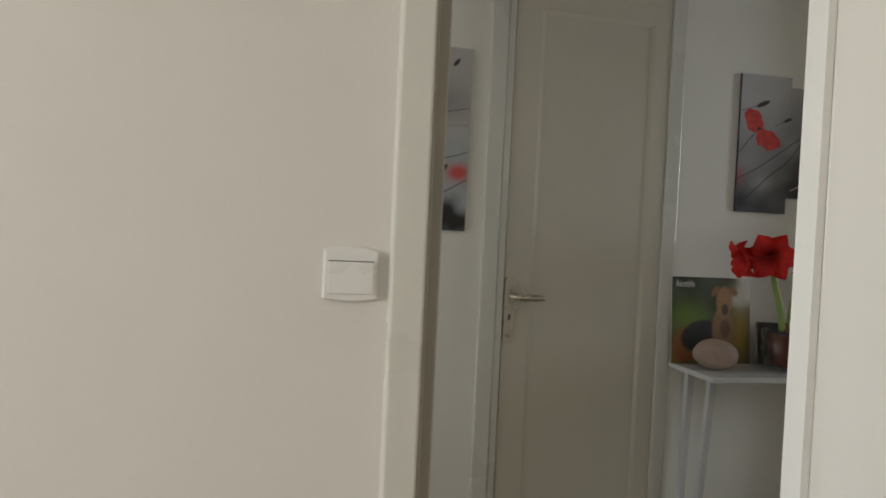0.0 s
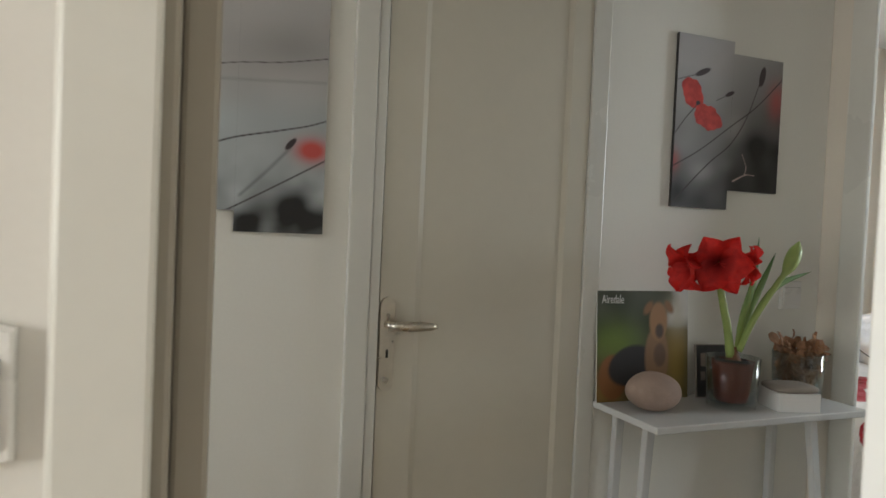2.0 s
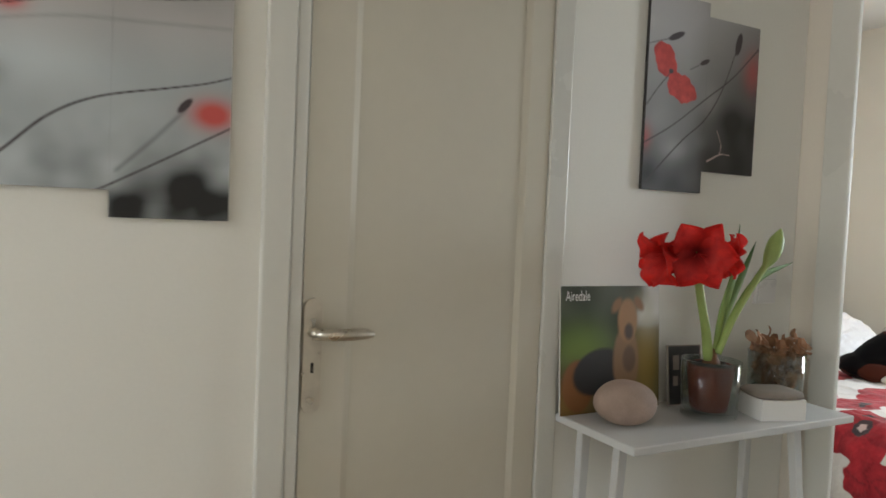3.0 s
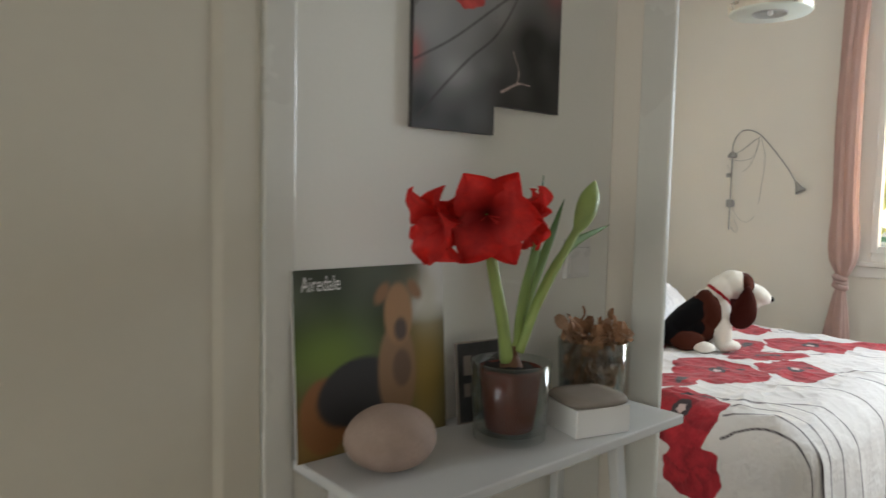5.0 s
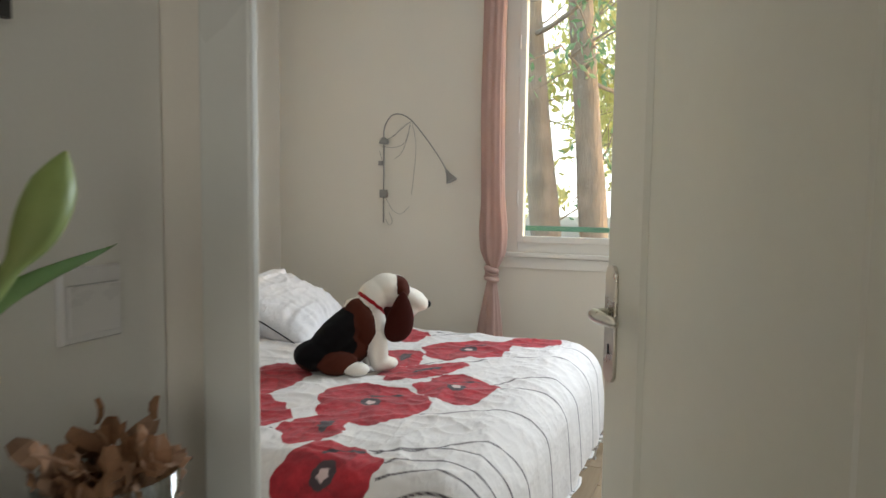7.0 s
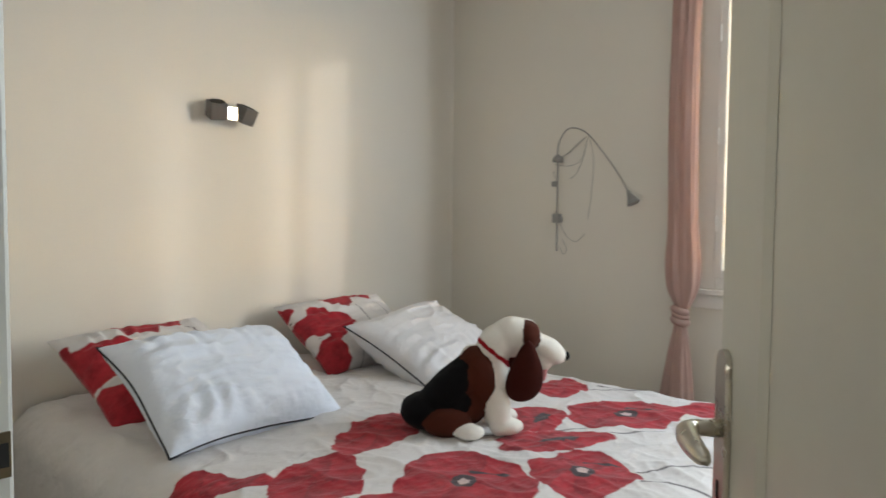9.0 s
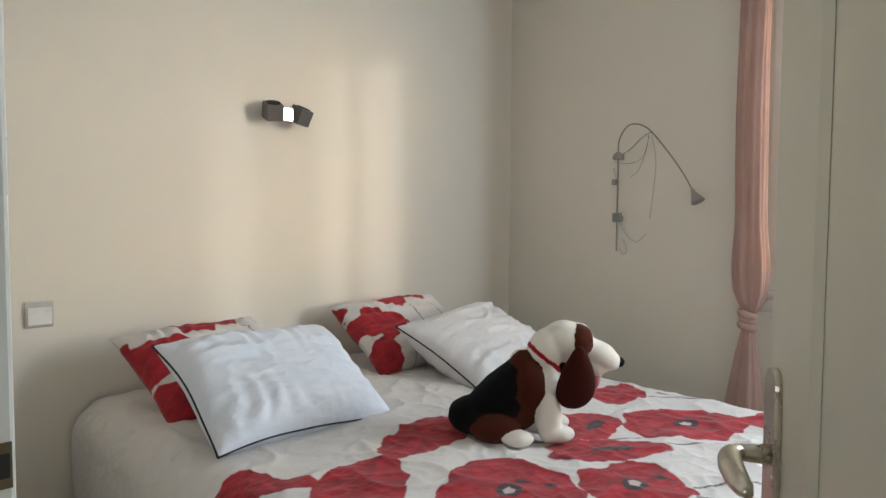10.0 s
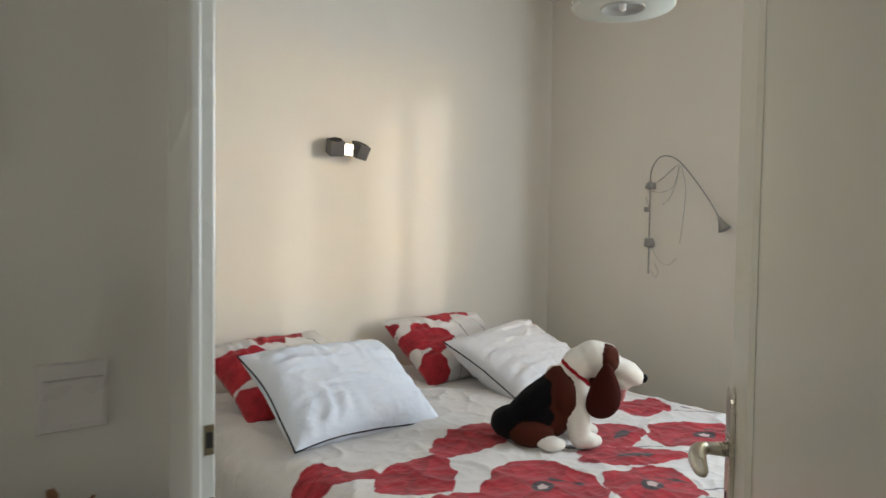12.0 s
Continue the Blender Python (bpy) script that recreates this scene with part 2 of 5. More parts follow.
def plush_material(name, color):
    n = Nodes(name)
    fuzz = n.noise(420, 3, 0.6)
    nap = n.ramp(n.noise(16, 4, 0.6), 0.3, 0.7)
    n.color(n.mix(n.math("MULTIPLY", n.ramp(fuzz, 0.3, 0.7, 0.4, 1), n.scaled(nap, 0.4, 0.6)), tuple(c * 0.80 for c in color), color))
    n.set(Roughness=0.95)
    n.b.inputs["Sheen Weight"].default_value = 0.03
    n.b.inputs["Specular IOR Level"].default_value = 0.1
    n.bump(fuzz, 0.35, 0.002)
    return n.mat


def foliage(name, a, b):
    n = Nodes(name)
    c = n.mix(n.add("ShaderNodeNewGeometry").outputs["Random Per Island"], a, b)
    n.color(c)
    n.set(Roughness=0.5)
    tr = n.add("ShaderNodeBsdfTranslucent")
    n.link(c, tr.inputs["Color"])
    mx = n.add("ShaderNodeMixShader")
    mx.inputs[0].default_value = 0.5
    n.link(n.b.outputs[0], mx.inputs[1])
    n.link(tr.outputs[0], mx.inputs[2])
    n.link(mx.outputs[0], n.t.nodes["Material Output"].inputs["Surface"])
    return n.mat


M_LEAF = foliage("yellow_green_foliage", (0.68, 0.69, 0.27), (0.84, 0.80, 0.38))
M_NEEDLE = foliage("green_pine_foliage", (0.22, 0.40, 0.22), (0.36, 0.56, 0.32))


def cotton(name, a, b):
    n = Nodes(name)
    n.color(n.mix(n.ramp(n.noise(5, 4), 0.3, 0.7), a, b))
    n.set(Roughness=0.92)
    n.wrinkles()
    return n.mat


M_WHITECLOTH = cotton("white_cotton", (0.68, 0.72, 0.80), (0.74, 0.775, 0.85))
M_GREYCLOTH = cotton("warm_white_cotton", (0.64, 0.625, 0.63), (0.69, 0.675, 0.68))
M_CURTAIN = curtain_material()
M_GLASS = glass_material("clear_glass", (0.87, 0.905, 0.89), 0.8, 3.0)
M_PANE = glass_material("window_glass", (0.98, 0.99, 0.985))
M_FLOOR = floor_material()
M_DUVET = print_material("poppy_print_cotton", (0.66, 0.625, 0.605), 0.9, 0.0008, 0.0022, 0.011)
M_ART = print_material("photo_print", None, 0.5, 0.0, 0.0012)
M_PETAL, M_STRAP = petal_material(), leaf_material()
M_PLUSH = [plush_material("plush_white", (0.78, 0.74, 0.67)), plush_material("plush_brown", (0.062, 0.015, 0.008)), plush_material("plush_black", (0.005, 0.0045, 0.005)),
           plush_material("plush_dark_brown", (0.046, 0.009, 0.006)), plush_material("plush_pink", (0.62, 0.26, 0.26)), plush_material("plush_red", (0.30, 0.012, 0.018))]


# ---- builders ----
def box(bm, x0, y0, z0, x1, y1, z1):
    vs = [bm.verts.new((x, y, z)) for x in (x0, x1) for y in (y0, y1) for z in (z0, z1)]
    for f in ((0, 1, 3, 2), (4, 6, 7, 5), (0, 4, 5, 1), (2, 3, 7, 6), (0, 2, 6, 4), (1, 5, 7, 3)):
        bm.faces.new([vs[i] for i in f])
    return vs


def boxes(*rows, bevel=0.0):
    bm = bmesh.new()
    for r in rows:
        box(bm, *r)
    bmesh.ops.recalc_face_normals(bm, faces=bm.faces)
    if bevel:
        bmesh.ops.bevel(bm, geom=bm.edges[:], offset=bevel, segments=2, profile=0.5, affect="EDGES")
    return bm


def turned(profile, seg=40, cap=True):
    """A body of revolution about z from (radius, height) pairs."""
    bm = bmesh.new()
    rings = [[bm.verts.new((r * math.cos(a * math.tau / seg), r * math.sin(a * math.tau / seg), z)) for a in range(seg)] for r, z in profile]
    for p, q in zip(rings, rings[1:]):
        for i in range(seg):
            bm.faces.new((p[i], p[(i + 1) % seg], q[(i + 1) % seg], q[i]))
    if cap:
        bm.faces.new(rings[0][::-1])
        bm.faces.new(rings[-1])
    bmesh.ops.recalc_face_normals(bm, faces=bm.faces)
    return bm


def tube(points, radius, seg=8, bm=None):
    """A tube along points; radius: a number, or a function of 0..1."""
    bm = bm or bmesh.new()
    pts = [Vector(p) for p in points]
    rings, side = [], None
    for i, p in enumerate(pts):
        d = (pts[min(i + 1, len(pts) - 1)] - pts[max(i - 1, 0)]).normalized()
        if side is None:
            side = d.orthogonal().normalized()
        side = (side - d * side.dot(d)).normalized()
        up = d.cross(side)
        r = radius(i / (len(pts) - 1)) if callable(radius) else radius
        rings.append([bm.verts.new(p + r * (math.cos(a * math.tau / seg) * side + math.sin(a * math.tau / seg) * up)) for a in range(seg)])
    for a, b in zip(rings, rings[1:]):
        for i in range(seg):
            bm.faces.new((a[i], a[(i + 1) % seg], b[(i + 1) % seg], b[i]))
    bm.faces.new(rings[0][::-1])
    bm.faces.new(rings[-1])
    return bm


def smooth_line(points, n=24):
    """Points on a Catmull-Rom curve through the given ones."""
    p = [Vector(q) for q in points]
    p = [2 * p[0] - p[1], *p, 2 * p[-1] - p[-2]]
    out = []
    for i in range(1, len(p) - 2):
        for k in range(n):
            t = k / n
            a, b, c, d = p[i - 1], p[i], p[i + 1], p[i + 2]
            out.append(0.5 * (2 * b + (c - a) * t + (2 * a - 5 * b + 4 * c - d) * t * t + (3 * b - a - 3 * c + d) * t ** 3))
    return [*out, p[-2]]


def grid(nu, nv, fn, closed=False):
    """A sheet of nu by nv cells; fn(u, v) gives the place."""
    bm = bmesh.new()
    rows = [[bm.verts.new(fn(i / nu, j / nv)) for j in range(nv + 1)] for i in range(nu + 1)]
    for i in range(nu):
        for j in range(nv):
            bm.faces.new((rows[i][j], rows[i + 1][j], rows[i + 1][j + 1], rows[i][j + 1]))
    return bm


def ellipsoid(bm, center, radii, m=None, seg=20, rings=12):
    made = bmesh.ops.create_uvsphere(bm, u_segments=seg, v_segments=rings, radius=1.0)["verts"]
    mat = Matrix.Translation(center) @ (m or Matrix.Identity(4)) @ Matrix.Diagonal((*radii, 1))
    bmesh.ops.transform(bm, matrix=mat, verts=made)
    return made


def part(name, bm, material, parent=None, label="", smooth=False):
    me = bpy.data.meshes.new(name)
    bm.to_mesh(me)
    bm.free()
    for m in material if isinstance(material, list) else [material]:
        me.materials.append(m)
    if smooth:
        me.shade_smooth()
    ob = new(name, me)
    if parent:
        ob.parent = parent
    if label:
        ob["label"] = label
    return ob


def thing(name, m, label, category, group="", kind=""):
    ob = new(name)
    ob.empty_display_size = 0.1
    ob.matrix_world = m
    return tagged(ob, label, category, group, kind)


def structure(name, bm, material, label="", smooth=False):
    return tagged(part(name, bm, material, None, "", smooth), label or name.replace("_", " "), name.split("_")[0], "", "structure")


# ---- the shell ----
H = 2.66
DOOR_TOP = 2.12
# opening at x 1.44 to 2.12 is made up, for the hall fill
structure("wall_south", boxes((-2.67, 1.30, 0, 0.318, 1.37, H), (1.216, 1.30, 0, 1.44, 1.37, H), (2.12, 1.30, 0, 2.244, 1.37, H), (1.44, 1.30, DOOR_TOP, 2.12, 1.37, H), (0.318, 1.30, DOOR_TOP + 0.02, 1.216, 1.37, H)), M_WALL, "off-white plaster wall with a doorway, a light switch and an added opening")
structure("wall_start_room_east", boxes((1.216, -2.6, 0, 1.28, 1.298, H)), M_WALL, "plain off-white plaster wall beside the doorway")
structure("wall_start_room_west", boxes((-2.67, -2.6, 0, -2.6, -0.86, H), (-2.67, 0.66, 0, -2.6, 1.298, H), (-2.67, -0.86, 0, -2.6, 0.66, 0.9), (-2.67, -0.86, 2.2, -2.6, 0.66, H)), M_WALL, "off-white plaster wall with a window opening")
structure("wall_start_room_back", boxes((-2.67, -2.67, 0, 1.28, -2.602, H)), M_WALL, "plain off-white plaster wall behind the walker")
structure("wall_hall_north", boxes((-1.25, 2.40, 0, 0.80, 2.47, H), (1.405, 2.40, 0, 2.243, 2.47, H), (0.80, 2.40, DOOR_TOP, 1.405, 2.47, H)), M_HALL, "white hall wall with a closed door and poppy pictures")
structure("wall_hall_west", boxes((-1.32, 1.372, 0, -1.252, 1.5, H), (-1.32, 2.28, 0, -1.252, 2.47, H), (-1.32, 1.5, 0, -1.252, 2.28, 0.8), (-1.32, 1.5, 2.15, -1.252, 2.28, H)), M_HALL, "white wall with a window opening at the end of the hall")
structure("wall_bedroom_west", boxes((2.245, -0.37, 0, 2.285, 1.455, H), (2.245, 2.318, 0, 2.259, 2.44, H), (2.245, 2.44, 0, 2.285, 4.26, H), (2.245, 1.455, DOOR_TOP + 0.03, 2.285, 2.318, H)), M_BEDWALL, "thin cream wall with the bedroom doorway")
# unseen wall, added to keep sun and sky out of the cut opening
structure("wall_side_room", boxes((1.282, 0.53, 0, 2.243, 0.60, H)), M_HALL, "plain white unseen wall added to shut sun and sky out of the hall opening")
structure("wall_bedroom_north", boxes((2.287, 4.187, 0, 5.05, 4.26, H)), M_BEDWALL, "cream bedroom wall behind the bed")
structure("wall_bedroom_south", boxes((2.287, -0.37, 0, 5.05, -0.30, H)), M_BEDWALL, "plain cream bedroom wall")
WY0, WY1, WZ0, WZ1 = 1.0, 2.745, 0.985, 2.33
# second opening, unseen: placed so the sun draws the left band on the wall
VY0, VY1 = -0.04, 0.833
structure("wall_bedroom_east", boxes((5.05, -0.37, 0, 5.30, VY0, H), (5.05, VY1, 0, 5.30, WY0, H), (5.05, WY1, 0, 5.30, 4.26, H), (5.05, WY0, 0, 5.30, WY1, WZ0), (5.05, WY0, WZ1, 5.30, WY1, H), (5.05, VY0, 0, 5.30, VY1, WZ0), (5.05, VY0, WZ1, 5.30, VY1, H)), M_BEDWALL, "cream bedroom wall with a window and an added unseen one for the sun band")
structure("ceiling", boxes((-2.67, -2.67, H + 0.002, 5.30, 4.26, H + 0.1)), M_CEIL, "white painted ceiling")
structure("floor_hall", boxes((-2.67, -2.67, -0.1, 2.244, 2.47, -0.012)), M_FLOOR, "light wood floor of hall and room")
floor_bed = structure("floor", boxes((2.246, -0.37, -0.1, 5.30, 4.26, -0.012)), M_DARK, "light wood plank floor of the bedroom")


def trims(name, rows, material=M_TRIM, label="", bevel=0.004):
    return structure(name, boxes(*rows, bevel=bevel), material, label)


# doorway between start room and hall: jambs, stops and casings
trims("trim_doorway_left", [(0.301, 1.274, 0, 0.354, 1.302, DOOR_TOP + 0.06), (0.29, 1.3715, 0, 0.358, 1.385, DOOR_TOP + 0.06)], M_FRAME, "off-white gloss-painted door frame with a stop")
jamb = boxes((1.0885, 1.320, 0, 1.2155, 1.370, DOOR_TOP), bevel=0.003)
# made-up splay: turns the front face to the room window for more light
for v in jamb.verts:
    if v.co.y < 1.34:
        v.co.y -= 0.75 * max(0, v.co.x - 1.0885)
box(jamb, 1.070, 1.319, 0, 1.0865, 1.370, DOOR_TOP)
structure("trim_doorway_right", jamb, M_BRIGHT_JAMB, "smooth white gloss-painted door jamb, whitened and splayed to look better lit")
trims("trim_doorway_hall_side", [(1.085, 1.3715, 0, 1.15, 1.385, DOOR_TOP + 0.06)])
# left jamb and stop: their shade is put into the paint colour
trims("trim_doorway_jamb", [(0.3195, 1.2995, 0, 0.364, 1.371, DOOR_TOP), (0.3645, 1.335, 0, 0.389, 1.362, DOOR_TOP)], M_SHADED_JAMB, "painted jamb and stop of the doorway, darkened in colour for the shade there")
trims("trim_doorway_head", [(0.3215, 1.297, DOOR_TOP + 0.001, 1.214, 1.371, DOOR_TOP + 0.019)])
# frame of the closed hall door
trims("trim_hall_door", [(0.742, 2.383, 0, 0.796, 2.402, DOOR_TOP + 0.06), (0.797, 2.389, 0, 0.822, 2.45, DOOR_TOP), (1.3785, 2.3935, 0, 1.432, 2.41, DOOR_TOP + 0.06), (0.796, 2.383, DOOR_TOP + 0.002, 1.383, 2.402, DOOR_TOP + 0.06)], M_FRAME, "pale grey painted frame of the hall door")
# frame of the bedroom door
trims("trim_bedroom_door", [(2.212, 2.236, 0, 2.228, 2.312, DOOR_TOP + 0.07), (2.2285, 2.270, 0, 2.258, 2.3175, DOOR_TOP + 0.03),
                            (2.212, 1.405, 0, 2.240, 1.478, DOOR_TOP + 0.07), (2.2405, 1.4555, 0, 2.287, 1.472, DOOR_TOP + 0.03), (2.213, 1.4785, DOOR_TOP, 2.240, 2.2355, DOOR_TOP + 0.07)], M_FRAME, "pale grey gloss-painted bedroom door frame")
strike = thing("strike_plate", pose(2.249, 2.2685, 1.078), "small bronze strike plate set in the door frame", "strike plate")
part("plate", boxes((-0.006, -0.0005, -0.019, 0.006, 0.0015, 0.019), bevel=0.0004), M_BRASS, strike)
part("latch_hole", boxes((-0.0045, -0.0012, -0.010, 0.004, -0.0004, 0.010)), M_DARK, strike)
strike_low = copy_thing(strike, pose(2.249, 2.2685, 0.985))
trims("baseboard_bedroom", [(2.287, 4.173, 0, 5.048, 4.1865, 0.075), (5.036, -0.29, 0, 5.0495, 4.172, 0.075), (2.2855, 2.45, 0, 2.298, 4.172, 0.075)], M_TRIM, "low white painted skirting board")
trims("baseboard_hall", [(-1.25, 2.388, 0, 0.74, 2.3995, 0.075), (1.434, 2.388, 0, 2.243, 2.3995, 0.075), (1.17, 1.371, 0, 1.43, 1.383, 0.075)], M_TRIM, "low white painted skirting board")


# ---- doors ----
def handle(parent, x, face, z, way, drop):
    """Lever handle on a long plate; it points along way on the leaf's face, which looks to +y."""
    plate = bmesh.new()
    outline = [(0.0195 * math.cos(a), 0.092 + 0.0195 * math.sin(a)) for a in np.linspace(0, math.pi, 13)]
    outline += [(-px, -pz) for px, pz in outline]
    front = [plate.verts.new((x + px * 0.93, face + 0.007, z - 0.05 + pz)) for px, pz in outline]
    mid = [plate.verts.new((x + px, face + 0.004, z - 0.05 + pz)) for px, pz in outline]
    back = [plate.verts.new((x + px, face + 0.0005, z - 0.05 + pz)) for px, pz in outline]
    for a, b in ((front, mid), (mid, back)):
        for i in range(len(a)):
            j = (i + 1) % len(a)
            plate.faces.new((a[i], b[i], b[j], a[j]))
    plate.faces.new(front[::-1])
    bmesh.ops.recalc_face_normals(plate, faces=plate.faces)
    pl = part("plate", plate, M_STEEL, parent, "brushed nickel door plate")
    z -= drop
    neck = [(x, face + 0.006, z), (x, face + 0.022, z), (x, face + 0.038, z)]
    part("spindle", tube(neck, lambda t: 0.0105 - 0.002 * t, 16), M_STEEL, parent, smooth=True)
    lever = smooth_line([(x, face + 0.034, z), (x + way * 0.012, face + 0.045, z), (x + way * 0.04, face + 0.051, z), (x + way * 0.078, face + 0.053, z), (x + way * 0.107, face + 0.051, z - 0.001)], 8)
    part("lever", tube(lever, lambda t: 0.0085 + 0.0035 * math.sin(math.pi * min(1, t * 1.05)) - 0.006 * max(0, t - 0.9) * 10 * 0.6, 14), M_STEEL, parent, "brushed nickel lever", True)
    hole = boxes((x - 0.003, face + 0.0072, z - 0.079, x + 0.003, face + 0.0082, z - 0.059), bevel=0.0004)
    part("keyhole", hole, M_DARK, pl)


def leaf(parent, width, height, stile, stile2, thick=0.04):
    """Door leaf from x = 0 to width, its visible face at y = 0: stiles and rails round a sunken flat panel."""
    bm = bmesh.new()
    box(bm, 0, -thick, 0.006, width, -0.006, height)
    for r in ((0, 0.006, stile, height), (width - stile2, 0.006, width, height), (stile, 0.006, width - stile2, 0.16), (stile, height - 0.12, width - stile2, height)):
        x0, z0, x1, z1 = r
        box(bm, x0, -0.006, z0, x1, 0, z1)
    bmesh.ops.remove_doubles(bm, verts=bm.verts, dist=0.0001)
    part("leaf", bm, M_DOOR, parent)
    bead = bmesh.new()
    a, b, c, d = stile, width - stile2, 0.16, height - 0.12
    inset = 0.014
    o = [(a, 0.0, c), (b, 0.0, c), (b, 0.0, d), (a, 0.0, d)]
    i = [(a + inset, -0.0054, c + inset), (b - inset, -0.0054, c + inset), (b - inset, -0.0054, d - inset), (a + inset, -0.0054, d - inset)]
    vo, vi = [bead.verts.new(p) for p in o], [bead.verts.new(p) for p in i]
    for k in range(4):
        bead.faces.new((vo[k], vo[(k + 1) % 4], vi[(k + 1) % 4], vi[k]))
    part("panel_bead", bead, M_DOOR, parent)


LEAF_TURN = math.degrees(math.atan2(0.43, 0.59))
bed_door = thing("door_bedroom", pose(2.284, 1.486, 0.0, 0, 0, LEAF_TURN), "open cream-painted bedroom door with a nickel lever handle", "door", "", "structure")
leaf(bed_door, 0.725, 2.11, 0.142, 0.115)
handle(bed_door, 0.703, 0.0, 1.068, -1, 0.028)
hall_door = thing("door_hall", pose(1.3755, 2.398, 0.0, 0, 0, 180), "closed cream-painted hall door with a nickel lever handle", "door", "", "structure")
leaf(hall_door, 0.55, 2.11, 0.057, 0.088)
handle(hall_door, 0.53, 0.0, 1.055, -1, 0.003)


# ---- window and outdoors ----
def window(name, label, ya, yb, cuts):
    """A painted window in the wall's inner face: frame, sill, apron and casements between the cuts."""
    win = thing(name, pose(5.10, 0, 0), label, "window", "", "structure")
    part("window_frame", boxes((-0.052, ya - 0.03, WZ0 - 0.02, 0.02, ya + 0.05, WZ1 + 0.03), (-0.052, yb - 0.05, WZ0 - 0.02, 0.02, yb + 0.03, WZ1 + 0.03), (-0.051, ya + 0.05, WZ0 - 0.02, 0.02, yb - 0.05, WZ0 + 0.035), (-0.051, ya + 0.05, WZ1 - 0.04, 0.02, yb - 0.05, WZ1 + 0.03), bevel=0.004), M_WINFRAME, win)
    part("window_sill", boxes((-0.075, ya - 0.04, WZ0 - 0.045, -0.04, yb + 0.04, WZ0 - 0.022), bevel=0.004), M_WINFRAME, win)
    part("apron_board", boxes((-0.058, ya - 0.04, WZ0 - 0.105, -0.046, yb + 0.045, WZ0 - 0.048), bevel=0.003), M_WINFRAME, win)
    z0, z1, b = WZ0 + 0.03, WZ1 - 0.035, 0.034
    edges = [ya + 0.045, *cuts, yb - 0.045]
    for k, (y0, y1) in enumerate(zip(edges, edges[1:])):
        y0, y1 = y0 + 0.002 * (k > 0), y1 - 0.002 * (k < len(cuts))
        sash = part("sash", boxes((-0.062, y0, z0, -0.01, y0 + b, z1), (-0.062, y1 - b, z0, -0.01, y1, z1), (-0.061, y0 + b, z0, -0.01, y1 - b, z0 + b), (-0.061, y0 + b, z1 - b, -0.01, y1 - b, z1), bevel=0.004), M_WINFRAME, win)
        pane = part("pane", boxes((-0.034, y0 + b - 0.004, z0 + b - 0.004, -0.030, y1 - b + 0.004, z1 - b + 0.004)), M_PANE, sash)
        pane.visible_shadow = False
    for mid in cuts:
        part("meeting_bead", boxes((-0.07, mid - 0.02, WZ0 + 0.03, -0.0625, mid + 0.02, WZ1 - 0.035), bevel=0.002), M_WINFRAME, win)
    for hz in (1.25, 1.62, 2.05):
        part("hinge", tube([(-0.06, yb - 0.046, hz - 0.035), (-0.06, yb - 0.046, hz + 0.035)], 0.006, 10), M_WINFRAME, win)


window("window_1", "white painted two-casement window over a panelled apron", WY0, WY1, [1.86])
# unseen window in the added opening, there to shape the sunlight
window("window_2", "white painted single-casement window, unseen, added to shape the left sun band", VY0, VY1, [])

rail = thing("window_rail", pose(5.26, 0, 0), "green painted metal guard rail outside the window", "rail")
part("top_bar", boxes((-0.012, WY0 + 0.004, 1.068, 0.012, WY1 - 0.004, 1.095), bevel=0.002), M_RAIL, rail)

structure("ground", boxes((5.32, -200, -0.9, 400, 200, -0.7)), M_GROUND, "pale dry ground under the trees")


def limb(rng, start, d, length, r, out, depth):
    """A tapering limb that forks; out gathers tips."""
    pts = [Vector(start)]
    d = Vector(d).normalized()
    for k in range(5):
        d = (d + 0.16 * Vector((rng.uniform(-1, 1), rng.uniform(-1, 1), rng.uniform(-0.6, 0.9)))).normalized()
        pts.append(pts[-1] + d * length / 5)
    out["limbs"].append((pts, r))
    for k, p in enumerate(pts):
        if depth == 0 or k > 1:
            out["tips"].append(p)
    if depth:
        for k in range(4):
            q = pts[rng.randint(2, 5)]
            nd = (d + 0.9 * Vector((rng.uniform(-1, 1), rng.uniform(-1, 1), rng.uniform(-0.5, 0.6)))).normalized()
            limb(rng, q, nd, length * rng.uniform(0.5, 0.75), r * 0.5, out, depth - 1)


